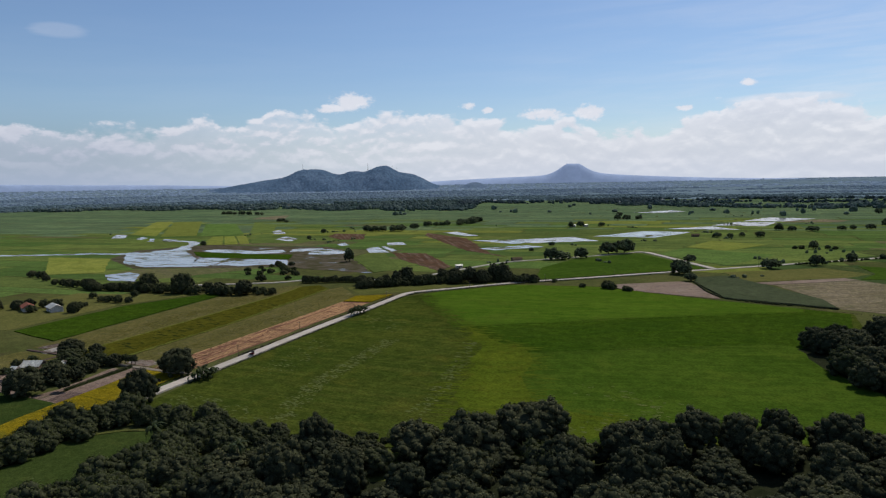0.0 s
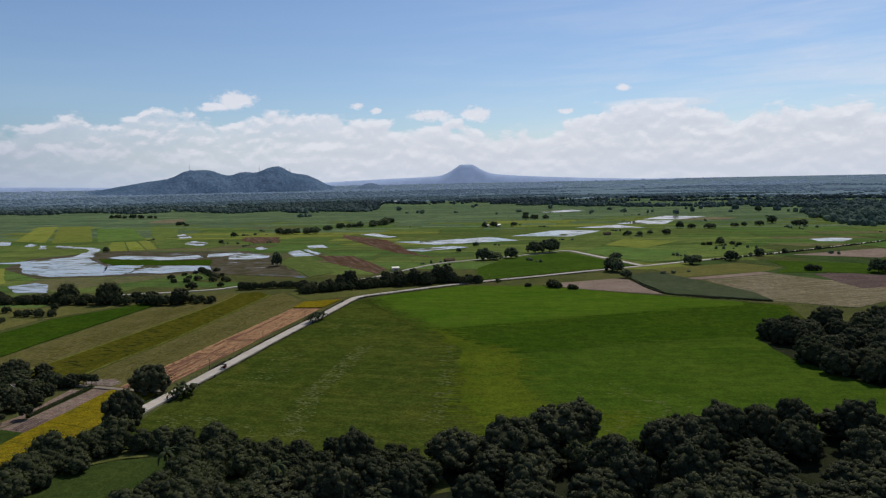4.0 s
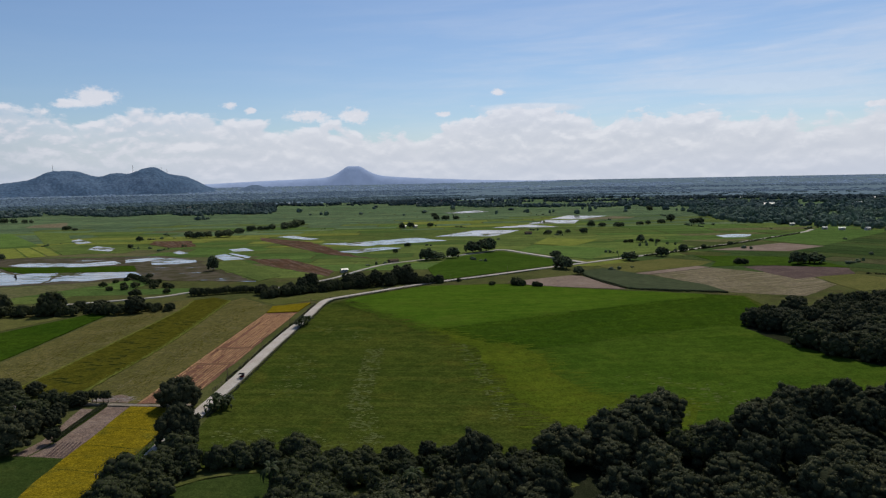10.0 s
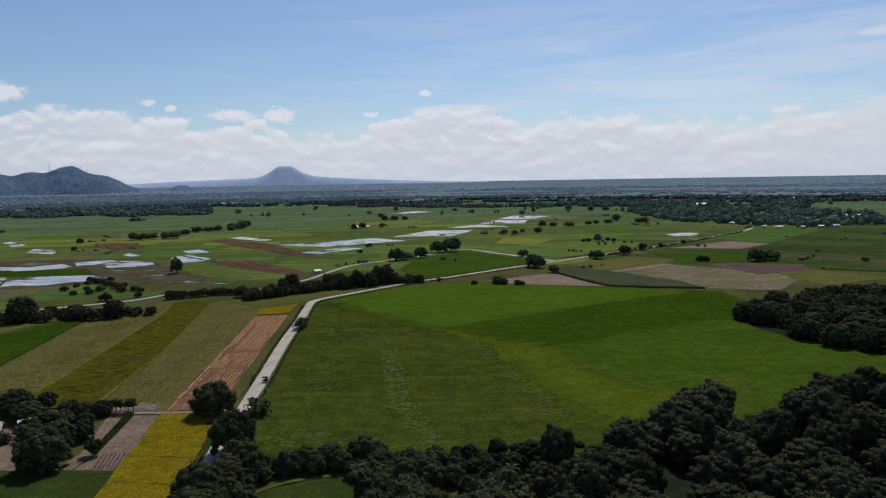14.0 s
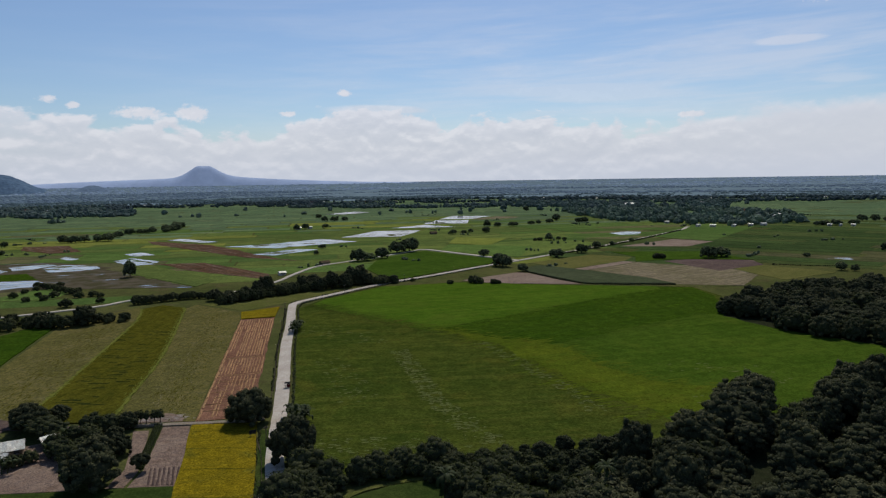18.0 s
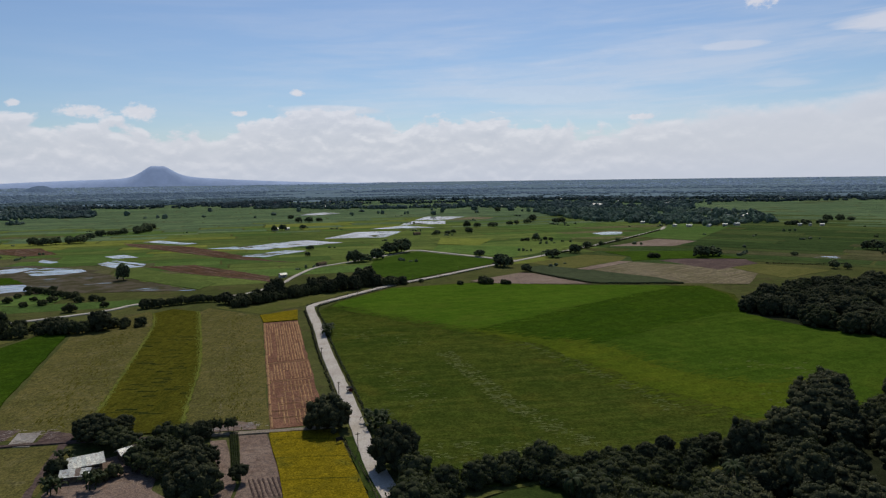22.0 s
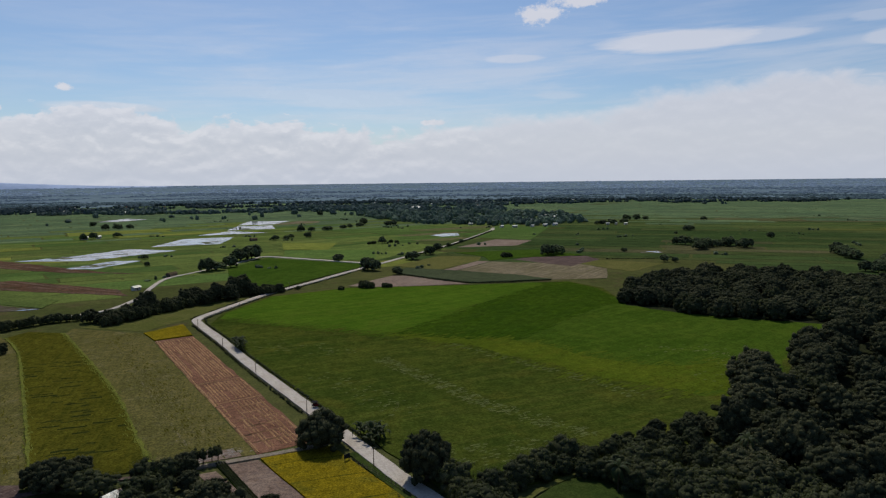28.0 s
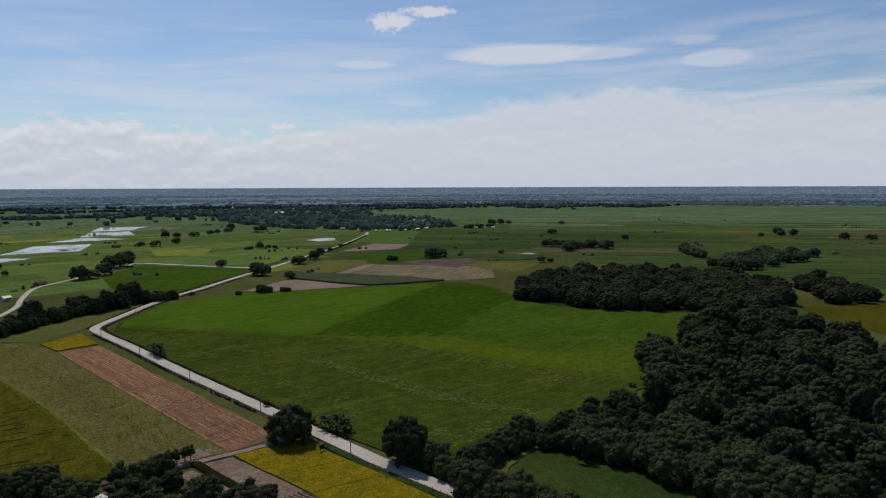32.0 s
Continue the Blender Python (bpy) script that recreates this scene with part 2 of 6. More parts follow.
def water_surface(name, lo, hi, dull, dry_a, dry_b):
    """Shallow water between weeds and mud: lo and hi say how much ground breaks through."""
    m = bpy.data.materials.new(name)
    m.use_nodes = True
    k = Net(m.node_tree)
    pos = k.add("ShaderNodeNewGeometry").outputs["Position"]
    # Mud colour is whitened to stand in for glare on the water.
    mud = k.mix(k.ramp01(k.noise(pos, 0.06, 5.0, 0.6), 0.35, 0.65), (0.28 * dull, 0.265 * dull, 0.275 * dull, 1), (0.36 * dull, 0.345 * dull, 0.355 * dull, 1))
    q = k.add("ShaderNodeMapping", {0: pos, 2: (0, 0, radians(-32)), 3: (0.10, 1.0, 1.0)}).outputs[0]
    bunds = k.ramp01(k.noise(q, 0.30, 5.0, 0.62), lo - 0.02, hi - 0.01)
    weed = k.math("MAXIMUM", k.ramp01(k.noise(pos, 0.028, 9.0, 0.66), lo, hi), bunds)
    nrm = k.add("ShaderNodeBump", {"Strength": 0.08, "Distance": 0.05, "Height": k.noise(pos, 2.0, 3.0)}).outputs[0]
    wet = k.add("ShaderNodeBsdfPrincipled", {"Base Color": mud, "Roughness": 0.10, "IOR": 1.4, "Normal": nrm}).outputs[0]
    grain = k.mix(k.noise(pos, 0.9, 5.0, 0.7), (0.5, 0.5, 0.5, 1), (1.5, 1.5, 1.5, 1))
    dry = k.add("ShaderNodeBsdfDiffuse", {0: k.mix(1.0, k.mix(k.ramp01(k.noise(pos, 0.09, 5.0), 0.4, 0.6), dry_a, dry_b), grain, "MULTIPLY")}).outputs[0]
    k.add("ShaderNodeOutputMaterial", {0: k.add("ShaderNodeMixShader", {0: weed, 1: wet, 2: dry}).outputs[0]})
    return m


M = {}
M["ground"] = surface("rough grass", (0.052, 0.062, 0.020), (0.076, 0.081, 0.028), 0.02, 1.2, c=(0.073, 0.061, 0.030), bump=0.3)
M["rice_dull"] = surface("rice ripening", (0.030, 0.047, 0.008), (0.046, 0.059, 0.010), 0.02, 1.3, c=(0.067, 0.071, 0.012), streak=(3, 2.4), streak_col=(0.069, 0.079, 0.015), streak_k=0.4, grain_k=0.7)
M["rice_bright"] = surface("rice bright", (0.039, 0.079, 0.007), (0.050, 0.094, 0.009), 0.015, 1.3, c=(0.059, 0.090, 0.011), streak=(15, 2.4), streak_col=(0.066, 0.107, 0.011), streak_k=0.7, grain_k=0.5)
M["rice_young"] = surface("young rice", (0.030, 0.060, 0.008), (0.040, 0.072, 0.010), 0.015, 1.3, streak=(40, 2.4), streak_col=(0.046, 0.078, 0.010), streak_k=0.5, grain_k=0.5)
M["rice_dark"] = surface("rice dark", (0.022, 0.047, 0.005), (0.030, 0.055, 0.006), 0.02, 1.3, streak=(35, 1.6), streak_col=(0.037, 0.071, 0.004), streak_k=0.45, grain_k=0.7)
M["rice_mid"] = surface("rice mid", (0.033, 0.063, 0.007), (0.044, 0.076, 0.009), 0.02, 1.3, c=(0.054, 0.082, 0.010), streak=(20, 3.0), streak_col=(0.054, 0.086, 0.010), streak_k=0.5, grain_k=0.5)
M["rice_olive"] = surface("rice olive strip", (0.051, 0.051, 0.007), (0.066, 0.063, 0.009), 0.03, 1.6, streak=(82, 1.0), streak_col=(0.033, 0.039, 0.006), streak_k=0.5, grain_k=0.75)
M["rice_gold"] = surface("ripe rice", (0.136, 0.106, 0.007), (0.172, 0.130, 0.009), 0.05, 1.8, c=(0.090, 0.086, 0.012), streak=(5, 1.2), streak_col=(0.112, 0.094, 0.010), grain_k=0.75)
M["stubble"] = surface("cut stubble", (0.080, 0.076, 0.024), (0.106, 0.095, 0.033), 0.05, 1.6, c=(0.119, 0.108, 0.051), streak=(82, 0.8), streak_col=(0.061, 0.063, 0.020), streak_k=0.5, grain_k=0.75)
M["stubble_pale"] = surface("pale stubble", (0.087, 0.091, 0.028), (0.109, 0.106, 0.035), 0.04, 1.2, streak=(40, 1.5), streak_col=(0.073, 0.080, 0.022))
# Lit ridge tops and shaded furrows are put into these colours, besides straw.
M["soil_red"] = surface("dry reddish soil with furrow shade", (0.151, 0.077, 0.050), (0.197, 0.104, 0.069), 0.08, 2.5, c=(0.232, 0.139, 0.094), bump=0.6, grain_k=0.8)
M["ridge_red"] = surface("sunlit turned soil and straw", (0.302, 0.177, 0.099), (0.392, 0.240, 0.128), 0.25, 3.0, c=(0.403, 0.274, 0.146), bump=0.8, per_object=0.10)
M["straw"] = surface("loose straw", (0.111, 0.100, 0.054), (0.153, 0.139, 0.082), 0.3, 3.0, c=(0.196, 0.178, 0.128), bump=0.3)
M["soil_grey"] = surface("grey dry soil", (0.160, 0.117, 0.094), (0.200, 0.151, 0.122), 0.08, 2.5, c=(0.132, 0.092, 0.070), bump=0.5, grain_k=0.7)
M["soil_pink"] = surface("pale pinkish soil", (0.177, 0.134, 0.109), (0.217, 0.170, 0.137), 0.04, 1.2, c=(0.137, 0.103, 0.072), streak=(30, 1.5), streak_col=(0.145, 0.110, 0.081))
M["soil_pale"] = surface("pale dried mud", (0.22, 0.20, 0.18), (0.29, 0.27, 0.25), 0.1, 2.5, c=(0.15, 0.13, 0.10), bump=0.4)
M["soil_brown"] = surface("brown fallow", (0.113, 0.099, 0.058), (0.156, 0.131, 0.086), 0.03, 1.0, c=(0.087, 0.092, 0.038), streak=(35, 2.6), streak_col=(0.191, 0.159, 0.113), streak_k=0.8, grain_k=0.8)
M["soil_purple"] = surface("damp ploughed soil", (0.080, 0.058, 0.053), (0.108, 0.080, 0.072), 0.05, 1.0, c=(0.119, 0.092, 0.073), streak=(30, 2.0), streak_col=(0.059, 0.040, 0.033))
# The pale streaks paint the glint of puddles into the soil colour.
M["soil_wet"] = surface("wet reddish fallow", (0.064, 0.036, 0.022), (0.088, 0.052, 0.033), 0.03, 0.8, c=(0.046, 0.044, 0.022), streak=(-52, 2.2), streak_col=(0.19, 0.15, 0.13), streak_k=0.4, grain_k=0.8)
M["marsh"] = water_surface("marsh", 0.40, 0.46, 0.5, (0.052, 0.050, 0.026, 1), (0.082, 0.070, 0.050, 1))
M["lodged"] = surface("flattened rice", (0.076, 0.092, 0.030), (0.104, 0.118, 0.042), 0.2, 2.0, bump=0.2)
M["lodged_dark"] = surface("painted rice stem shade", (0.017, 0.022, 0.006), (0.024, 0.030, 0.008), 0.2, 2.0, bump=0.2)
M["cane"] = surface("grey green crop", (0.047, 0.060, 0.032), (0.058, 0.070, 0.038), 0.03, 1.2, streak=(-45, 1.2), streak_col=(0.030, 0.045, 0.018))
M["verge"] = surface("grass verge", (0.070, 0.080, 0.021), (0.088, 0.094, 0.028), 0.06, 2.0, c=(0.086, 0.079, 0.036))
M["bund"] = surface("fresh bund grass", (0.088, 0.104, 0.020), (0.116, 0.128, 0.026), 0.1, 2.0, c=(0.070, 0.076, 0.022), grain_k=0.7)
M["meadow"] = surface("low meadow", (0.024, 0.041, 0.010), (0.035, 0.052, 0.013), 0.05, 2.0, c=(0.046, 0.060, 0.015))
M["paddy_green"] = surface("green paddies", (0.080, 0.111, 0.033), (0.097, 0.126, 0.036), 0.006, 0.5, c=(0.120, 0.135, 0.042), island=0.15, per_object=0.18, bump=0.0, streak=(28, 5.0), streak_k=0.35)
M["paddy_deep"] = surface("deep green paddies", (0.060, 0.103, 0.028), (0.076, 0.116, 0.034), 0.006, 0.5, island=0.14, per_object=0.18, bump=0.0, streak=(28, 4.0), streak_k=0.35)
# Paddy colours darkened for the east, standing in for lens falloff there.
M["level_green"] = surface("level green paddies", (0.050, 0.068, 0.023), (0.062, 0.081, 0.029), 0.006, 0.5, c=(0.077, 0.085, 0.033), island=0.15, per_object=0.16, bump=0.0, streak=(-44, 4.0), streak_k=0.45)
M["level_deep"] = surface("level deep green paddies", (0.036, 0.060, 0.020), (0.046, 0.070, 0.025), 0.006, 0.5, island=0.14, per_object=0.16, bump=0.0, streak=(-44, 4.0), streak_k=0.45)
M["level_yellow"] = surface("level ripening paddies", (0.087, 0.099, 0.030), (0.104, 0.110, 0.033), 0.008, 0.5, c=(0.060, 0.074, 0.019), island=0.14, per_object=0.16, bump=0.0)
M["level_brown"] = surface("level fallow paddies", (0.067, 0.071, 0.033), (0.082, 0.078, 0.041), 0.012, 0.5, c=(0.045, 0.056, 0.022), island=0.16, per_object=0.16, bump=0.0)
M["paddy_yellow"] = surface("yellowing paddies", (0.137, 0.157, 0.036), (0.159, 0.173, 0.042), 0.008, 0.5, c=(0.090, 0.114, 0.020), island=0.14, per_object=0.16, bump=0.0)
M["paddy_brown"] = surface("olive fallow paddies", (0.086, 0.092, 0.040), (0.106, 0.100, 0.050), 0.012, 0.5, c=(0.056, 0.070, 0.024), island=0.16, per_object=0.16, bump=0.0, streak=(-30, 4.0), streak_col=(0.110, 0.100, 0.062), streak_k=0.5)
# Bluer than the near paddies: haze painted into the crop colour.
M["paddy_far"] = surface("hazed distant paddies", (0.074, 0.115, 0.059), (0.089, 0.129, 0.066), 0.005, 0.3, c=(0.115, 0.145, 0.072), island=0.18, bump=0.0)
M["concrete"] = surface("concrete road", (0.37, 0.335, 0.285), (0.43, 0.395, 0.345), 0.12, 1.8, c=(0.32, 0.28, 0.23), rough=0.9, bump=0.05, streak=(84, 0.8), streak_col=(0.33, 0.30, 0.26), streak_k=0.4, grain_k=0.25)
M["dirt"] = surface("dirt lane", (0.185, 0.158, 0.119), (0.224, 0.191, 0.152), 0.3, 2.5, c=(0.106, 0.106, 0.053))
M["rice_yellow"] = surface("yellowing rice band", (0.055, 0.080, 0.008), (0.070, 0.092, 0.009), 0.03, 1.4, c=(0.076, 0.085, 0.010), streak=(12, 3.0), streak_col=(0.048, 0.075, 0.008), streak_k=0.5, grain_k=0.6)
M["leaf"] = surface("mango leaves", (0.053, 0.054, 0.031), (0.074, 0.073, 0.043), 0.12, 1.5, rough=0.6, bump=0.0, island=0.12, per_object=0.40, spec=0.06, through_light=0.12)
M["leaf_light"] = surface("scrub leaves", (0.044, 0.052, 0.021), (0.064, 0.072, 0.029), 0.15, 1.5, rough=0.6, bump=0.0, island=0.12, per_object=0.30, spec=0.06, through_light=0.14)
# Lightened and made bluer to carry the haze over far field trees.
M["leaf_far"] = surface("hazed field tree leaves", (0.101, 0.127, 0.085), (0.133, 0.159, 0.103), 0.15, 1.5, rough=0.6, bump=0.0, island=0.22, per_object=0.35, spec=0.05, through_light=0.32)
M["frond"] = surface("fronds", (0.026, 0.036, 0.014), (0.036, 0.048, 0.018), 0.3, 2.0, rough=0.6, bump=0.0, island=0.2, per_object=0.15, spec=0.08, through_light=0.12)
# Darker than the leaves: shade inside the crowns put into the colour.
M["inner"] = surface("shaded inner foliage", (0.034, 0.038, 0.024), (0.046, 0.050, 0.030), 0.5, 2.2, bump=0.0, per_object=0.2)
# Floor colour darkened to paint the shaded gaps between tree crowns.
M["litter"] = surface("shaded leaf litter", (0.016, 0.020, 0.010), (0.026, 0.030, 0.016), 0.2, 2.5, c=(0.022, 0.030, 0.012), bump=0.5)
M["bark"] = surface("bark", (0.050, 0.040, 0.030), (0.073, 0.059, 0.046), 0.8, 6.0, bump=0.6, stretch=(1, 1, 0.2))
# Haze is painted in: raised bluish base colours and extra translucency.
M["wood_far"] = surface("hazed village groves", (0.130, 0.175, 0.148), (0.171, 0.217, 0.177), 0.006, 0.3, bump=0.0, island=0.22, through_light=0.45)
M["wood_belt"] = surface("hazed tree belts", (0.112, 0.156, 0.156), (0.139, 0.180, 0.175), 0.006, 0.2, bump=0.0, island=0.16, through_light=0.5)
M["wood_dim"] = surface("bluer hazed tree belts", (0.073, 0.104, 0.119), (0.092, 0.122, 0.134), 0.006, 0.2, bump=0.0, island=0.14, through_light=0.5)
# From here to the knoll, haze is painted into base colour and emission.
M["skyline_wood"] = surface("hazed glowing skyline woods", (0.112, 0.154, 0.216), (0.126, 0.170, 0.232), 0.004, 0.06, bump=0.0, island=0.08, glow=0.74, grain_k=0.15)
M["horizon_wood"] = surface("hazed glowing horizon woods", (0.068, 0.098, 0.136), (0.082, 0.114, 0.150), 0.004, 0.06, bump=0.0, island=0.14, glow=0.58, grain_k=0.25)
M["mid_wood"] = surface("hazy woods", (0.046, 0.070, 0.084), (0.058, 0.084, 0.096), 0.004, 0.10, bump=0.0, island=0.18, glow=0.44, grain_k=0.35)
M["far_plain"] = surface("hazed glowing plain", (0.076, 0.110, 0.138), (0.088, 0.124, 0.148), 0.004, 0.02, c=(0.104, 0.144, 0.152), bump=0.0, glow=0.42, grain_k=0.3)
M["hill"] = surface("hazed forest hill", (0.050, 0.084, 0.132), (0.067, 0.104, 0.157), 0.008, 0.07, bump=0.0, glow=0.30, grain_k=0.5)
M["volcano"] = surface("hazed blue mountain", (0.196, 0.250, 0.356), (0.206, 0.262, 0.370), 0.003, 0.01, bump=0.0, glow=0.66, grain_k=0.12)
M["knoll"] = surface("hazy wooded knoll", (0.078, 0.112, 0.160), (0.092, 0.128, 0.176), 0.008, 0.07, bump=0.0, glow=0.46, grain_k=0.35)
M["water"] = water_surface("flood water", 0.555, 0.60, 1.0, (0.055, 0.070, 0.026, 1), (0.085, 0.080, 0.046, 1))
# Base colour brightened to carry sun glint on the sheets.
M["tin"] = surface("galvanised roofing", (0.46, 0.46, 0.46), (0.60, 0.60, 0.60), 0.5, 3.0, c=(0.26, 0.20, 0.16), rough=0.45, metal=0.2, streak=(90, 0.3), streak_col=(0.34, 0.31, 0.29), per_object=0.22)
M["tin_red"] = surface("red painted roofing", (0.198, 0.073, 0.053), (0.238, 0.099, 0.073), 0.5, 3.0, c=(0.145, 0.099, 0.079), rough=0.5)
M["tin_rust"] = surface("rusty roofing sheet", (0.20, 0.13, 0.10), (0.30, 0.22, 0.18), 0.6, 3.0, c=(0.36, 0.33, 0.31), rough=0.6, per_object=0.2)
M["plaster"] = surface("weathered plaster", (0.45, 0.43, 0.40), (0.55, 0.53, 0.49), 0.5, 4.0, c=(0.34, 0.32, 0.28))
M["thatch"] = surface("thatch", (0.086, 0.066, 0.043), (0.119, 0.092, 0.059), 1.0, 8.0, bump=0.7)
M["timber"] = surface("grey timber", (0.099, 0.079, 0.059), (0.139, 0.112, 0.086), 2.0, 12.0, stretch=(1, 1, 0.2))
M["dark"] = surface("dark paint", (0.02, 0.02, 0.022), (0.03, 0.03, 0.032), 2.0, 8.0, rough=0.5)
M["glass"] = surface("dark window glass", (0.02, 0.025, 0.03), (0.03, 0.035, 0.04), 1.0, 4.0, rough=0.1, spec=0.8)
M["rubber"] = surface("tyre rubber", (0.02, 0.02, 0.02), (0.035, 0.035, 0.035), 3.0, 9.0)
M["red_paint"] = surface("red vehicle paint", (0.079, 0.013, 0.013), (0.106, 0.020, 0.020), 2.0, 6.0, rough=0.35)

# ---- helpers for meshes ----


def mesh_ob(name, verts, faces, material, parent=None, label="", smooth=False):
    me = bpy.data.meshes.new(name)
    me.from_pydata(verts, [], faces)
    me.materials.append(material)
    if smooth:
        me.polygons.foreach_set("use_smooth", [True] * len(me.polygons))
    ob = new(name, me)
    if parent:
        ob.parent = parent
    if label:
        ob["label"] = label
    return ob


def part(name, bm, material, parent, label="", smooth=False):
    bmesh.ops.recalc_face_normals(bm, faces=bm.faces)
    me = bpy.data.meshes.new(name)
    bm.to_mesh(me)
    bm.free()
    me.materials.append(material)
    if smooth:
        me.polygons.foreach_set("use_smooth", [True] * len(me.polygons))
    ob = new(name, me)
    ob.parent = parent
    if label:
        ob["label"] = label
    return ob


def tube(bm, a, b, r0, r1, seg=7):
    a, b = Vector(a), Vector(b)
    turn = (b - a).to_track_quat("Z", "Y").to_matrix()
    rings = []
    for c, r in ((a, r0), (b, r1)):
        rings.append([bm.verts.new(c + turn @ Vector((r * cos(2 * pi * i / seg), r * sin(2 * pi * i / seg), 0))) for i in range(seg)])
    for i in range(seg):
        j = (i + 1) % seg
        bm.faces.new((rings[0][i], rings[0][j], rings[1][j], rings[1][i]))
    bm.faces.new(rings[1])
    bm.faces.new(rings[0][::-1])


def box(bm, x0, y0, z0, x1, y1, z1):
    v = [bm.verts.new(p) for p in ((x0, y0, z0), (x1, y0, z0), (x1, y1, z0), (x0, y1, z0), (x0, y0, z1), (x1, y0, z1), (x1, y1, z1), (x0, y1, z1))]
    for f in ((3, 2, 1, 0), (4, 5, 6, 7), (0, 1, 5, 4), (1, 2, 6, 5), (2, 3, 7, 6), (3, 0, 4, 7)):
        bm.faces.new([v[i] for i in f])


def thing(name, x, y, z=0.0, rz=0.0, label="", category="", group="", kind=""):
    ob = new(name)
    ob.matrix_basis = pose(x, y, z, 0, 0, rz)
    return tagged(ob, label, category, group, kind)


def inside(p, poly):
    hit = False
    for (x0, y0), (x1, y1) in zip(poly, poly[1:] + poly[:1]):
        if (y0 > p[1]) != (y1 > p[1]) and p[0] < (x1 - x0) * (p[1] - y0) / (y1 - y0) + x0:
            hit = not hit
    return hit


def land(r):
    """Height of the land at distance r: level, then swelling slowly far off so that it closes the horizon."""
    if r < 2500:
        return 0.0
    f = min((r - 2500) / 2350, 1.0)
    return max(0.0, 70 - r * (0.028 + (0.0026 - 0.028) * f))


CX, CY = -130.0, 0.0       # middle of the flight line


def slab(name, corners, top, material, label, category="", wobble=0.6, kind="structure", foot=0.0):
    """A field or paved bed: an uneven outline with real side walls."""
    rng = random.Random(name + str(corners[0]))
    ring = []
    n = len(corners)
    for i in range(n):
        (x0, y0), (x1, y1) = corners[i], corners[(i + 1) % n]
        d = math.hypot(x1 - x0, y1 - y0)
        steps = max(1, int(d / 7))
        for s in range(steps):
            f = s / steps
            w = wobble if s else 0.0
            ring.append((x0 + (x1 - x0) * f + rng.uniform(-w, w), y0 + (y1 - y0) * f + rng.uniform(-w, w)))
    bm = bmesh.new()
    up = [bm.verts.new((x, y, top)) for x, y in ring]
    low = [bm.verts.new((x, y, foot)) for x, y in ring]
    bm.faces.new(up)
    for i in range(len(ring)):
        j = (i + 1) % len(ring)
        bm.faces.new((low[i], low[j], up[j], up[i]))
    bmesh.ops.triangulate(bm, faces=[f for f in bm.faces if len(f.verts) > 4])
    ob = part(name, bm, material, None)
    return tagged(ob, label, category, "", kind)


def ribbon(name, line, width, z, material, label, category, foot=0.0, step=8.0, wobble=0.15, kind="structure"):
    """A strip along a line of points, with side walls."""
    pts = smooth_line(line, step)
    rng = random.Random(name)
    bm = bmesh.new()
    rows = []
    for i, p in enumerate(pts):
        a, b = pts[max(i - 1, 0)], pts[min(i + 1, len(pts) - 1)]
        t = (b - a).normalized()
        s = Vector((-t.y, t.x))
        l, r = p + s * (width / 2 + rng.uniform(-wobble, wobble)), p - s * (width / 2 + rng.uniform(-wobble, wobble))
        rows.append([bm.verts.new((*q, h)) for q, h in ((l, foot), (l, z), (r, z), (r, foot))])
    for u, v in zip(rows, rows[1:]):
        for k in range(3):
            bm.faces.new((u[k], v[k], v[k + 1], u[k + 1]))
    return tagged(part(name, bm, material, None), label, category, "", kind)


def smooth_line(line, step):
    """Points about step metres apart along a softly rounded line."""
    pts = [Vector(p) for p in line]
    out = []
    for i in range(len(pts) - 1):
        p0, p1, p2, p3 = pts[max(i - 1, 0)], pts[i], pts[i + 1], pts[min(i + 2, len(pts) - 1)]
        n = max(1, int((p2 - p1).length / step))
        for s in range(n):
            t = s / n
            out.append(0.5 * (2 * p1 + (p2 - p0) * t + (2 * p0 - 5 * p1 + 4 * p2 - p3) * t * t + (3 * p1 - p0 - 3 * p2 + p3) * t ** 3))
    return out + [pts[-1]]


# ---- ground, hills ----
def build_ground():
    radii = [0, 60, 150, 300, 500, 800, 1200, 1700, 2200, 2500, 2800, 3100, 3400, 3700, 4000, 4300, 4600, 4850]
    seg = 120
    verts = [(CX, CY, 0.0)]
    faces = []
    for r in radii[1:]:
        for i in range(seg):
            a = 2 * pi * i / seg
            verts.append((CX + r * sin(a), CY + r * cos(a), land(r)))
    for i in range(seg):
        faces.append((0, 1 + (i + 1) % seg, 1 + i))
    for k in range(len(radii) - 2):
        b0, b1 = 1 + k * seg, 1 + (k + 1) * seg
        for i in range(seg):
            j = (i + 1) % seg
            faces.append((b0 + i, b0 + j, b1 + j, b1 + i))
    tagged(mesh_ob("ground", verts, faces, M["ground"], smooth=True), "flat green lowland plain reaching the horizon", "ground", "", "structure")


build_ground()


def build_far_plain():
    radii = [2420, 2800, 3200, 3700, 4200, 4848]
    seg = 120
    verts, faces = [], []
    for r in radii:
        for i in range(seg):
            a = 2 * pi * i / seg
            verts.append((CX + r * sin(a), CY + r * cos(a), land(r) + (1.2 if r > 2450 else 0.3)))
    for k in range(len(radii) - 1):
        for i in range(seg):
            j = (i + 1) % seg
            faces.append((k * seg + i, k * seg + j, k * seg + seg + j, k * seg + seg + i))
    # Sheet laid over the far ground to carry haze colour and glow.
    tagged(mesh_ob("backdrop", verts, faces, M["far_plain"], smooth=True), "plain below the horizon painted bluish with haze", "plain", "", "structure")


build_far_plain()


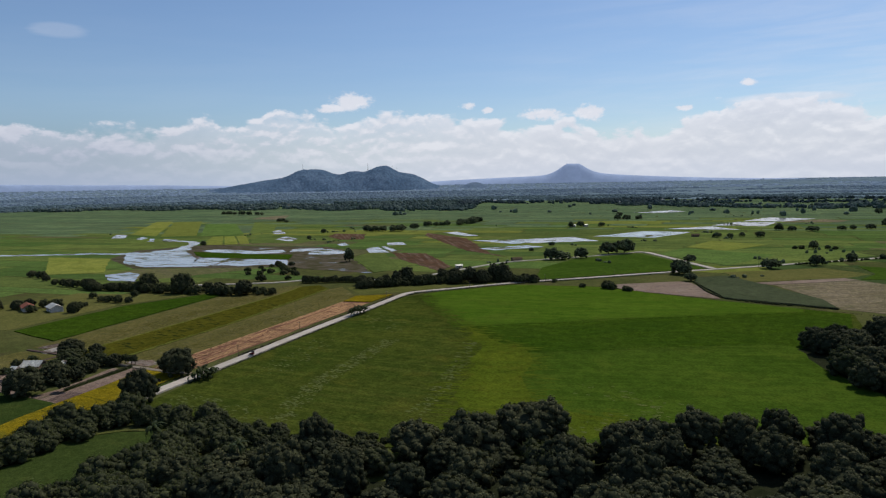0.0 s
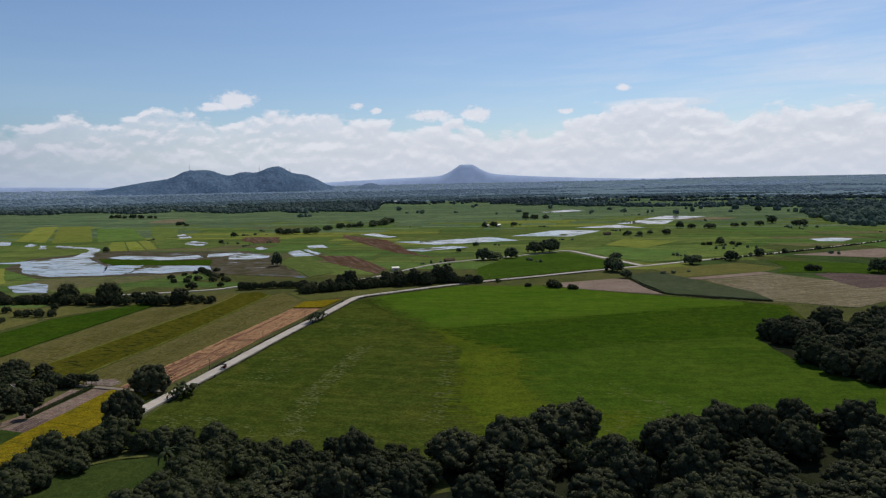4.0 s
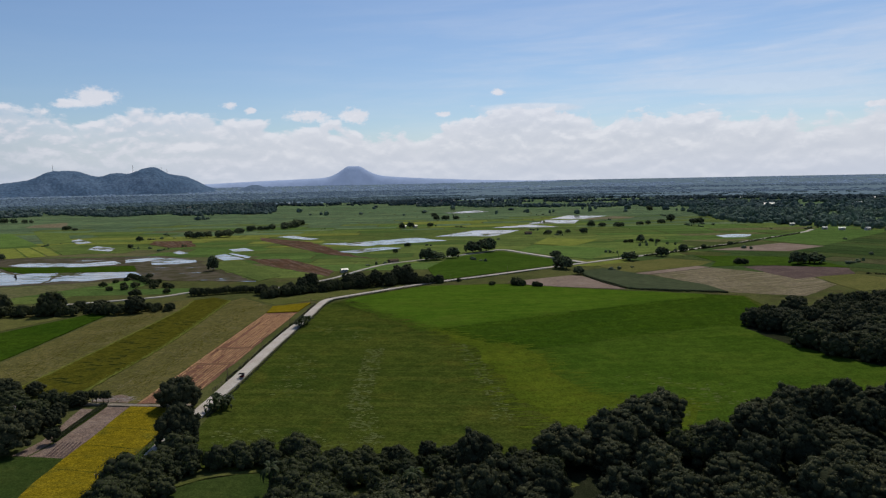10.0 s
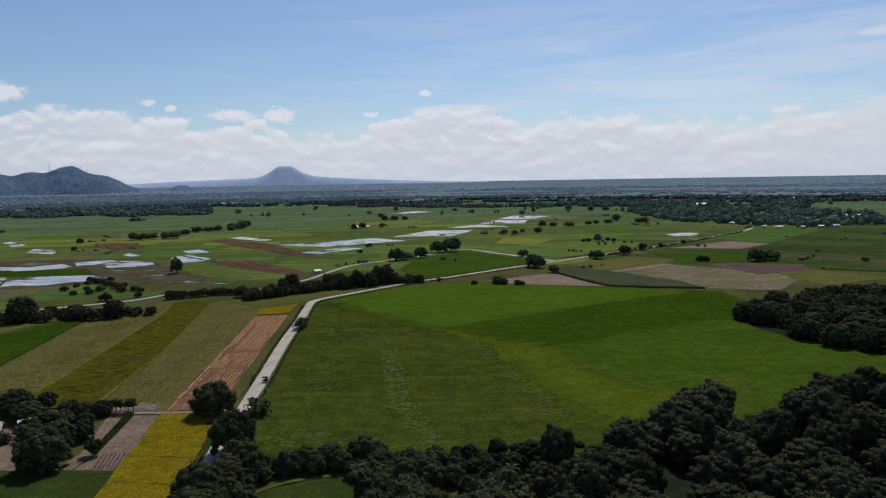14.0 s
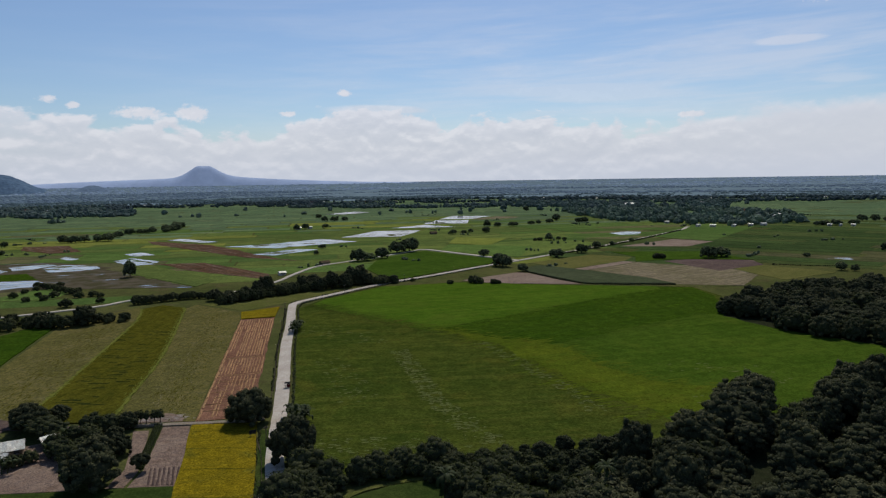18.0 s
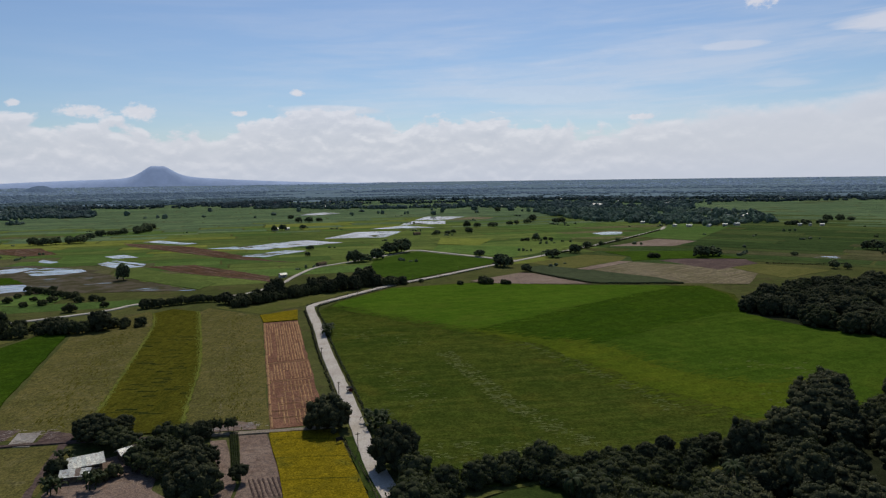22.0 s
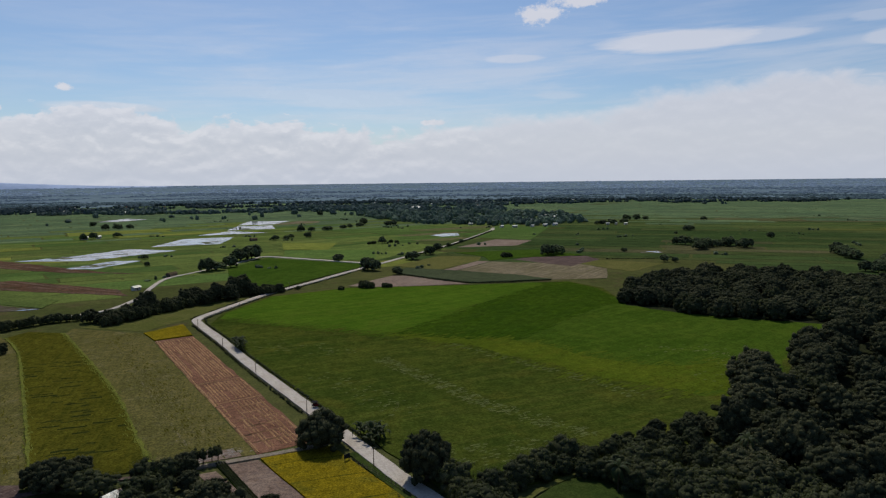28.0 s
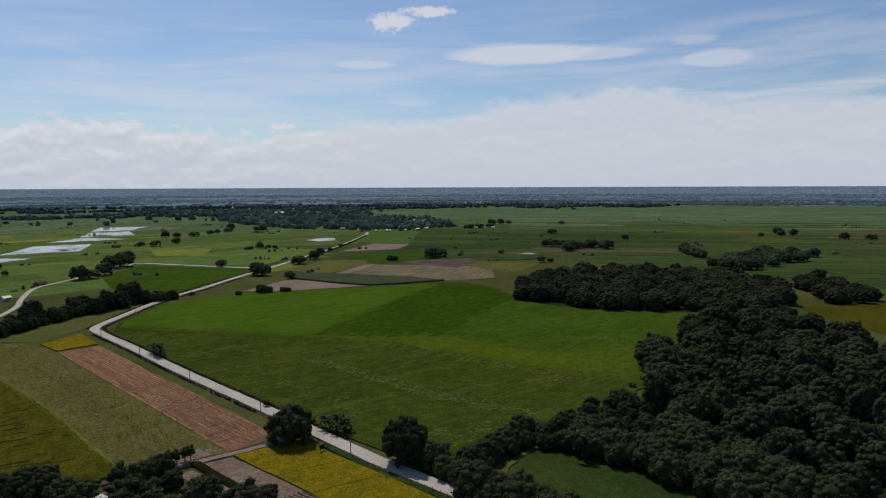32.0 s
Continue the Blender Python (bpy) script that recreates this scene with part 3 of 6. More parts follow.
def mountain(name, material, dist, az0, az1, height, depth, label, rough=0.06, seed=0, steps=110, rows=16, canopy=0.0):
    """A hill as a height sheet; height(az) gives the skyline's elevation in degrees."""
    verts, faces = [], []
    for j in range(rows + 1):
        v = j / rows
        for i in range(steps + 1):
            a = az0 + (az1 - az0) * i / steps
            r = dist + depth * (v - 0.5)
            x, y = CX - sin(radians(a)) * r, CY + cos(radians(a)) * r
            crest = max(0.0, 70 + dist * math.tan(radians(height(a))) - land(dist) + 8)
            n = noise.fractal(Vector((x / 110, y / 110, seed)), 0.9, 2.1, 5)
            trees = canopy * noise.fractal(Vector((x / 13, y / 13, seed + 5)), 0.6, 2.0, 3)
            prof = math.sin(pi * v) ** 0.8
            verts.append((x, y, land(min(r, 4850)) - 8 + crest * prof * (1 + rough * n * (1.2 - prof)) + trees * min(1.0, crest / 60)))
    for j in range(rows):
        for i in range(steps):
            k = j * (steps + 1) + i
            faces.append((k, k + 1, k + steps + 2, k + steps + 1))
    return tagged(mesh_ob(name, verts, faces, material, smooth=True), label, "mountain", "", "structure")


def peaks(base, *bumps):
    return lambda a: base + sum(h * math.exp(-abs((a - c) / w) ** p) for c, w, h, p in bumps)


# The blue of hills, cone, knoll and ridge is painted haze.
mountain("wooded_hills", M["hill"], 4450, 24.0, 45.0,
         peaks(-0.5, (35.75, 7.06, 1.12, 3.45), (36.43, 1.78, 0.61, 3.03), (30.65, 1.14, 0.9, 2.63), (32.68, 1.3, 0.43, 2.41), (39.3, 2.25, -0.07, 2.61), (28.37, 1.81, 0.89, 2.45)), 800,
         "twin rounded forested hills with blue haze in the colour", 0.30, 3, 320, 56, 3.2)
mountain("volcano", M["volcano"], 4760, -2.0, 30.0, lambda a: min(1.32, peaks(-0.2, (15.05, 1.30, 0.92, 2.0), (14.83, 9.96, 0.58, 2.0), (25.1, 6.06, 0.13, 2.0), (13.9, 2.53, 0.15, 2.0))(a)), 170, "solitary volcanic cone on the horizon painted pale blue with haze", 0.05, 7, 260, 16, 0.5)
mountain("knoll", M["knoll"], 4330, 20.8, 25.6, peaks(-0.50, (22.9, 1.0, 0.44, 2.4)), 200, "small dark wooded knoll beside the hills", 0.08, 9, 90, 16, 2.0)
mountain("far_ridge", M["volcano"], 4800, 40.0, 68.0, peaks(-0.16, (61.0, 7.0, 0.48, 2.0), (50.0, 8.0, 0.30, 2.0)), 90, "low ridge on the skyline painted blue with haze", 0.08, 12)

# ---- roads ----
ROAD = [(-180, 70), (-186, 98), (-191, 122), (-195, 144), (-197.5, 165), (-202, 203), (-209.5, 262), (-215, 315), (-220, 356), (-219.5, 372), (-206, 392), (-171, 438), (-135, 474),
        (-98, 513), (-57, 553), (-5, 606), (60, 672), (125, 745), (215, 853), (232, 880), (244, 899)]
BRANCH = [(-57, 553), (-97, 614), (-128, 660), (-139, 660), (-172, 612), (-205, 572), (-226, 545), (-238, 500), (-246, 460), (-264, 422), (-292, 409), (-321, 397), (-336, 376), (-389, 342), (-440, 318)]
ribbon("road", ROAD, 4.5, 0.55, M["concrete"], "pale concrete farm road between fields", "road", step=5.0)
ribbon("road_4", [(-170, 20), (-175, 46), (-180, 69.5)], 4.5, 0.55, M["concrete"], "pale concrete farm road leading on", "road", step=5.0)
ribbon("road_2", BRANCH[3:], 3.2, 0.50, M["concrete"], "narrow pale farm road beside the ditch", "road", step=5.0)
ribbon("road_3", BRANCH[:4], 5.4, 0.70, M["concrete"], "short straight concrete road through paddies", "road", step=5.0)
ribbon("lane", [(-203, 175.5), (-213, 173.6), (-224, 173.2), (-248, 173.4)], 2.2, 0.42, M["dirt"], "dusty lane leading to a farmstead", "lane", step=3.0)
ribbon("lane_3", [(-248.2, 173.4), (-275, 174.6), (-300, 174)], 1.5, 0.40, M["soil_purple"], "darker dirt footpath past the farm trees", "lane", step=3.0, wobble=0.3)

# ---- fields ----
slab("rice_field", [(-190, 148), (-199, 205), (-206, 262), (-212, 318), (-216, 354), (-211, 368), (-206, 382), (-172, 427), (-117, 437), (-45, 411), (24, 392), (26, 356), (14, 330), (6, 305), (14, 272), (64, 214), (-25, 178),
                    (-60, 146), (-93, 146), (-120, 130), (-150, 130), (-188, 128)], 0.34, M["rice_dull"], "wide field of dull green rice with pale streaks", "field")
slab("rice_field", [(-209, 368), (-204, 382), (-171, 426), (-117, 436), (-45, 410), (2, 398), (1.7, 390), (-38, 366), (-95, 327), (-144.5, 291), (-180, 330)], 0.354, M["rice_bright"], "bright green rice field beside the road", "field", foot=0.3)
slab("rice_field", [(-144, 290.5), (-95, 326.5), (-38, 365.5), (2.2, 389.5), (2.5, 397.6), (23, 391), (22, 357), (12, 330), (4, 304), (-9.6, 306), (-57, 278), (-98, 253), (-112, 262)], 0.358, M["rice_dark"], "darker green rice field", "field", foot=0.3)
slab("rice_field", [(-98, 253.5), (-57, 278.5), (-9.6, 306.5), (4, 304.5), (12, 272), (60, 215), (-25, 180), (-60, 152), (-86, 160), (-90, 200), (-98, 230)], 0.362, M["rice_mid"], "yellowish green rice field along the forest", "field", foot=0.3)
slab("ripe_rice_field", [(-246, 348), (-227.5, 361), (-225.5, 333), (-242, 329)], 0.5, M["rice_gold"], "small golden patch of ripe rice", "field", 0.25)
slab("stubble_field", [(-277, 377), (-247, 349), (-242.4, 328), (-223.6, 175.5), (-248.0, 176.5), (-251.2, 205), (-256.2, 247), (-263.7, 288), (-270.7, 322), (-279.7, 366)], 0.12, M["stubble"], "harvested stubble strip with faint rows", "field", 0.4)
slab("mud_patch", [(-240, 176), (-227, 176), (-227.5, 181), (-234, 184), (-240, 181)], 0.135, M["soil_grey"], "pale dried mud at the foot of the stubble", "field", 1.6)
slab("rice_strip", [(-304, 366), (-296, 377), (-280, 366), (-271, 322), (-264, 288), (-256.5, 247), (-251.5, 205), (-248.3, 176.5), (-275, 180), (-277.5, 203), (-287, 276), (-295, 332)], 0.4, M["rice_olive"], "olive green strip of standing rice", "field", 0.4)
slab("stubble_field", [(-329, 326), (-308, 374), (-304.4, 366), (-295.4, 332), (-287.4, 276), (-277.9, 203), (-275.4, 180), (-303, 178)], 0.12, M["stubble"], "cut stubble strip between green strips", "field", 0.4)
slab("rice_strip", [(-340, 327), (-331, 323), (-306, 190), (-346, 196), (-356, 268)], 0.4, M["rice_dark"], "deep green strip of young rice", "field", 0.4)
slab("ripe_rice_field", [(-361, 268), (-347, 318), (-368, 312), (-386, 305)], 0.2, M["stubble_pale"], "pale olive corner of cut rice", "field", 0.4)
slab("stubble_field", [(-430, 196), (-352, 196), (-363, 266), (-390, 300), (-430, 290)], 0.12, M["stubble_pale"], "pale grazed stubble field near houses", "field", 0.4)
slab("ripe_rice_field", [(-223, 171.6), (-204.5, 171.6), (-199, 140), (-194, 108), (-190, 90), (-205, 90), (-213, 116)], 0.5, M["rice_gold"], "golden ripe rice plot beside the road", "field", 0.25)
slab("soil_plot", [(-231.2, 171.6), (-223.6, 171.6), (-214, 131), (-226.6, 131), (-226.2, 141)], 0.14, M["soil_grey"], "bare greyish soil plot", "field", 0.2)
slab("soil_plot", [(-238.4, 169), (-234.2, 169), (-227.2, 140), (-227.4, 131.4), (-231.5, 131.4), (-231, 142)], 0.14, M["soil_grey"], "narrow bare soil plot by the trees", "field", 0.2)
slab("vegetable_bed", [(-233.9, 173), (-231.5, 173), (-226.4, 142), (-228.4, 142)], 0.4, M["meadow"], "long green vegetable bed between bare plots", "field", 0.15)
slab("mud_patch", [(-300, 178.6), (-294.5, 178.8), (-294, 187), (-300, 188)], 0.135, M["soil_purple"], "damp bare mud beside the drying floor", "field", 0.8)
slab("mud_patch", [(-285.2, 176.4), (-276.5, 176.2), (-276.5, 181), (-285.6, 185)], 0.135, M["soil_purple"], "damp trodden mud by the farm trees", "field", 0.8)
slab("waste_ground", [(-300, 173), (-277.8, 173), (-274, 168), (-271, 160), (-271, 141), (-300, 138)], 0.08, M["stubble"], "trodden olive brown grass beside the farmstead", "grass", 0.8)
ribbon("lane_2", [(-272, 138), (-274, 148), (-275.5, 158), (-276.5, 166), (-277.5, 173.6)], 1.8, 0.12, M["soil_purple"], "rutted dirt track beside the farmstead", "lane", step=3.0, wobble=0.5)
slab("farmyard", [(-270, 141), (-268, 158), (-258, 164), (-247, 164), (-246, 140), (-238, 131.2), (-262, 131.2)], 0.10, M["soil_grey"], "swept bare soil farmyard", "yard", 0.4)
slab("drying_floor", [(-291.8, 173.9), (-293.3, 184.3), (-287.2, 184), (-285.7, 173)], 0.2, M["soil_pale"], "pale dried mud floor beside the stubble", "yard", 0.3)
slab("grass_field", [(-256, 130.6), (-215, 130.6), (-207, 92), (-245, 92)], 0.3, M["meadow"], "dark green grass plot below the farm", "field", 0.4)
ribbon("bund_3", [(-183, 100), (-182.5, 111), (-175, 121.5), (-167, 126), (-150, 130), (-145, 122), (-143, 111)], 1.3, 0.36, M["verge"], "trodden grassy bund round the small paddy", "bund", step=3.0, wobble=0.4)
slab("grass_field", [(-183, 100), (-182, 111), (-174, 121), (-166, 125.5), (-150.5, 129.5), (-145.5, 121), (-143, 108), (-150, 80), (-174, 74)], 0.3, M["meadow"], "small dark green paddy enclosed by scrub", "field", 0.4)
slab("verge_field", [(-262, 386), (-228, 408), (-165, 441), (-172, 432), (-210, 394), (-223, 376), (-246, 353), (-274, 378)], 0.10, M["verge"], "rough pale grass beside the road bend", "grass", 0.4)
slab("soil_field", [(-116, 447), (-72, 480), (-64, 476), (-40, 417), (-96, 429)], 0.14, M["soil_pink"], "pale pinkish ploughed field", "field", 0.5)
slab("cane_field", [(-65, 500), (-46, 514), (-28, 491), (12, 430), (18, 405), (-38, 417.5), (-62, 478)], 0.9, M["cane"], "grey-green crop field behind a dark hedge", "field", 0.5)
slab("stubble_field", [(-50, 538), (34, 602), (46, 562), (30, 536), (-29, 493)], 0.14, M["stubble_pale"], "pale green grassy field by the crossroads", "field", 0.5)
slab("sand_strip", [(-27, 490), (27, 533), (36, 526), (-16, 485)], 0.16, M["soil_pink"], "strip of bare pale soil", "field", 0.4)
slab("fallow_field", [(-15, 484), (37, 525), (72, 533), (90, 480), (92, 437), (58, 393), (19, 406), (13, 432)], 0.13, M["soil_brown"], "large brown fallow field", "field", 0.5)
slab("ploughed_field", [(60, 528), (95, 537), (132, 519), (124, 488), (92, 472), (76, 462), (67, 494)], 0.2, M["soil_purple"], "dark purplish ploughed field with a tree clump", "field", 0.5)
slab("grass_field", [(124, 487), (152, 440), (97, 412), (93, 438), (92, 480)], 0.16, M["stubble_pale"], "olive grass field by the woods", "field", 0.5)
slab("rice_field", [(40, 606), (124, 592), (134, 522), (73, 537), (37, 528), (48, 562)], 0.36, M["rice_young"], "bright green paddy strip behind the fallow", "field", 0.5)
slab("soil_field", [(66, 655), (150, 722), (178, 686), (130, 641)], 0.16, M["soil_pink"], "bare pinkish field by the far road", "field", 0.5)
slab("rice_field", [(-166, 452), (-184, 520), (-176, 590), (-132, 650), (-64, 556), (-100, 519), (-138, 481)], 0.38, M["rice_young"], "triangular bright green paddy between roads", "field", 0.5)
slab("soil_field", [(-367, 590), (-328, 592), (-258, 506), (-252, 474), (-323, 535)], 0.22, M["soil_wet"], "wet reddish-brown ploughed field", "field", 1.0)
slab("soil_field", [(-460, 840), (-366, 768), (-268, 612), (-240, 586), (-302, 630), (-440, 796)], 0.22, M["soil_wet"], "long reddish fallow strip with painted puddle glints", "field", 1.5)
slab("rice_field", [(-376, 534), (-387, 578), (-372, 585), (-290, 476), (-297, 448)], 0.36, M["paddy_green"], "yellow-green triangular paddy by the marsh", "field", 0.6)
slab("marsh", [(-446, 546), (-400, 560), (-298, 446), (-386, 452), (-398, 470), (-426, 506)], 0.2, M["marsh"], "brown soggy marsh with shallow water", "marsh", 1.5)
slab("ripe_rice_field", [(-681, 436), (-605, 449), (-540, 394), (-512, 372), (-549, 345)], 0.34, M["paddy_yellow"], "yellowing paddy beside the flooded land", "field", 0.8)
slab("rice_field", [(-578, 530), (-500, 530), (-453, 541), (-426, 503), (-469, 496), (-519, 488), (-545, 502)], 0.36, M["rice_dark"], "green paddy islanded between flooded plots", "field", 0.6)
for k, c in enumerate(([(-636, 596), (-613, 607), (-711, 709), (-722, 700)], [(-611, 609), (-600, 620), (-697, 715), (-708, 708)], [(-598, 621), (-590, 628), (-693, 734), (-696, 718)], [(-588, 630), (-571, 650), (-678, 771), (-692, 739)],
                       [(-801, 680), (-760, 706), (-1060, 1006), (-1104, 977)], [(-748, 702), (-712, 750), (-925, 958), (-975, 934)], [(-705, 753), (-690, 784), (-824, 956), (-909, 990)], [(-885, 698), (-818, 686), (-1120, 988), (-1149, 972)])):
    slab("rice_field", c, 0.34, M[("paddy_yellow", "paddy_yellow", "paddy_yellow", "paddy_green", "paddy_yellow", "paddy_deep", "paddy_green", "paddy_yellow")[k]], ("yellow-green ripening paddy", "yellow-green ripening paddy", "yellow-green ripening paddy", "olive green paddy", "long yellowing paddy", "deep green paddy", "mid green paddy", "long yellowing paddy")[k] + " on the western plain", "field", 0.4)
slab("fallow_field", [(-563, 749), (-513, 708), (-488, 722), (-534, 797), (-583, 796)], 0.25, M["soil_wet"], "brown fallow plot among green paddies", "field", 1.0)
slab("fallow_field", [(-1012, 1098), (-928, 1094), (-1041, 1252), (-1059, 1179)], 0.25, M["soil_brown"], "brown fallow below the tree belt", "field", 1.0)
slab("rice_field", [(130, 770), (262, 925), (330, 880), (178, 690)], 0.3, M["paddy_deep"], "bright green paddies along the far road", "field", 1.0)
slab("rice_field", [(-46, 585), (60, 690), (20, 760), (-110, 690)], 0.3, M["paddy_green"], "olive and green paddies behind the crossroads", "field", 1.0)

slab("ripe_rice_field", [(-102, 726), (-61, 700), (-30, 773), (-86, 809)], 0.36, M["paddy_yellow"], "yellowing paddy behind the crossroads", "field", 0.6)
slab("rice_field", [(-117, 652), (-72, 599), (-50, 582), (-19, 674), (-62, 694), (-102, 716)], 0.33, M["paddy_deep"], "light green paddy by the short road", "field", 0.6)
slab("fallow_field", [(-24, 1185), (-8, 1168), (54, 1189), (70, 1231), (34, 1257)], 0.3, M["soil_brown"], "brown fallow at the end of the flooded land", "field", 1.0)
slab("grass_field", [(90, 172), (112, 192), (160, 172), (150, 110), (60, 112)], 0.2, M["rice_olive"], "olive yellow field behind the forest", "field", 0.5)
slab("clearing", [(-106, 152), (-100, 152), (-84, 128), (-92, 122), (-116, 124), (-134, 108), (-142, 114), (-122, 134)], 0.16, M["verge"], "grassy clearing among the trees", "grass", 0.6)

ribbon("verge", [(-188, 98), (-194.4, 122), (-198.2, 144), (-201, 165)], 2.6, 0.40, M["meadow"], "green grass verge between road and ripe rice", "grass", step=4.0, wobble=0.4)
ribbon("bund", [(-304, 366), (-295, 332), (-287, 276), (-277.5, 203), (-275, 180)], 0.9, 0.46, M["bund"], "low grassy bund beside the olive rice", "bund", step=2.0, wobble=0.3)
ribbon("bund_2", [(-280, 366), (-271, 322), (-264, 288), (-256.5, 247), (-251.5, 205), (-248.3, 176.5)], 0.9, 0.46, M["bund"], "low grassy bund along the stubble", "bund", step=2.0, wobble=0.35)
slab("rice_band", [(-144, 293), (-118, 268), (-100, 257), (-90, 231), (-81, 206), (-68, 192), (-44, 188), (-52, 168), (-80, 163), (-93, 176), (-102, 195), (-110, 221), (-118, 251), (-132, 272)], 0.368, M["rice_yellow"], "broad band of yellower rice between two plots", "field", 2.5, foot=0.3)
ribbon("rice_band_2", [(-206, 362), (-181, 329), (-146, 289)], 4.0, 0.372, M["rice_mid"], "yellower band of rice between two plots", "field", foot=0.3, step=5.0, wobble=1.4)


def feathered(name, line, material, count, spread, angle, z, label, seed, size=1.0):
    """Loose streaks of one crop straying over its border into the next."""
    g = random.Random(seed)
    bm = bmesh.new()
    pts = smooth_line(line, 1.5)
    along, across = Vector((cos(math.radians(angle)), sin(math.radians(angle)))), Vector((-sin(math.radians(angle)), cos(math.radians(angle))))
    for _ in range(count):
        c = g.choice(pts) + Vector((g.gauss(0, spread), g.gauss(0, spread)))
        n, length, half = 6, g.uniform(2.0, 9.0) * size, g.uniform(0.12, 0.5) * size
        sway, lift = g.uniform(-0.8, 0.8) * size, g.uniform(0.0, 0.05)
        lo, hi = [], []
        for i in range(n):
            u = i / (n - 1)
            m = c + along * (length * (u - 0.5)) + across * (sway * u * u)
            w = half * (0.15 + sin(pi * u)) * g.uniform(0.6, 1.2)
            lo.append(bm.verts.new((m.x - across.x * w, m.y - across.y * w, z + lift)))
            hi.append(bm.verts.new((m.x + across.x * w, m.y + across.y * w, z + lift)))
        for i in range(n - 1):
            bm.faces.new((lo[i], lo[i + 1], hi[i + 1], hi[i]))
    tagged(part(name, bm, material, None), label, "crop", "", "stuff")


feathered("rice_streaks", [(-144, 293), (-118, 268), (-100, 257), (-90, 231), (-81, 206), (-68, 192), (-44, 188)], M["rice_yellow"], 420, 4.0, 14, 0.380, "yellow streaks at the edge of the ripening band", 31)
feathered("rice_streaks", [(-52, 168), (-80, 163), (-93, 176), (-102, 195), (-110, 221), (-118, 251), (-132, 272)], M["rice_yellow"], 420, 4.5, 14, 0.380, "yellow streaks straying into the dull rice", 32)
feathered("rice_streaks", [(-144, 291), (-95, 327), (-38, 366), (2, 389)], M["rice_bright"], 240, 2.0, 18, 0.376, "bright streaks along the darker rice", 33)
feathered("rice_streaks", [(-98, 253), (-57, 278), (-10, 305)], M["rice_mid"], 180, 1.8, 22, 0.376, "pale streaks at the edge of the darker rice", 34)
feathered("rice_streaks", [(-206, 362), (-181, 329), (-146, 289)], M["rice_dull"], 260, 4.0, 18, 0.377, "dull streaks along the bright rice", 35)

for name, line, key, count, spread, angle, z, label, seed, size in (
        ("bund_grass", [(-281, 366), (-272, 322), (-265, 288), (-257, 247), (-252, 205), (-248, 180)], "bund", 700, 0.7, 98, 0.43, "tufts of grass spilling off the stubble bund", 41, 0.30),
        ("bund_grass", [(-304, 366), (-295, 332), (-287, 276), (-277.5, 203), (-275, 182)], "bund", 640, 0.7, 98, 0.43, "tufts of grass spilling off the rice bund", 42, 0.30),
        ("straw_litter", [(-234, 184), (-240, 230), (-246, 280), (-256, 330)], "straw", 320, 4.0, 97, 0.20, "straw scattered over the cut stubble", 43, 0.22),
        ("straw_litter", [(-239.5, 190), (-246, 240), (-252, 285), (-260, 340)], "straw", 110, 0.35, 97, 0.26, "thin line of straw left by the harvest", 44, 0.25),
        ("straw_litter", [(-290, 186), (-298, 240), (-306, 300), (-312, 340)], "straw", 340, 4.2, 97, 0.20, "straw scattered over the farther stubble", 45, 0.22),
        ("stubble_regrowth", [(-233, 186), (-241, 240), (-249, 290), (-258, 345)], "rice_olive", 600, 4.2, 97, 0.16, "green regrowth between the stubble rows", 46, 0.45),
        ("stubble_regrowth", [(-286, 190), (-297, 250), (-307, 320)], "rice_olive", 600, 4.6, 97, 0.16, "green regrowth in the farther stubble", 47, 0.45),
        ("straw_litter", [(-240, 179), (-228, 179)], "soil_pale", 120, 1.6, 8, 0.16, "pale straw and dry mud at the foot of the stubble", 48, 0.30),
        ("straw_litter", [(-298, 178), (-294, 186), (-282, 180)], "soil_pale", 70, 2.0, 8, 0.16, "pale dry crusts on the trodden mud", 49, 0.30)):
    feathered(name, line, M[key], count, spread, angle, z, label, seed, size)


def lodged_rice():
    g = random.Random(9)
    bm = bmesh.new()
    for line, n, spread in (([(-162, 250), (-155, 208), (-151, 184), (-146, 168), (-139, 150)], 420, 3.6), ([(-128, 262), (-112, 210), (-104, 170)], 150, 3.0), ([(-60, 216), (-36, 200), (-66, 172)], 90, 7.0), ([(-190, 240), (-176, 190)], 70, 6.0), ([(-200, 300), (-172, 270)], 60, 8.0), ([(-180, 150), (-150, 146)], 90, 7.0)):
        pts = smooth_line(line, 1.0)
        for _ in range(n):
            c = g.choice(pts) + Vector((g.uniform(-spread, spread), g.uniform(-spread, spread)))
            w, d, k, z = g.uniform(0.3, 1.3), g.uniform(0.15, 0.5), g.randrange(6, 9), g.uniform(0.39, 0.45)
            bm.faces.new([bm.verts.new((c.x + w * cos(2 * pi * i / k) * g.uniform(0.6, 1.2), c.y + d * sin(2 * pi * i / k) * g.uniform(0.6, 1.2), z)) for i in range(k)])
    tagged(part("lodged_rice", bm, M["lodged"], None), "pale flattened patches in the rice field", "crop", "", "stuff")


lodged_rice()


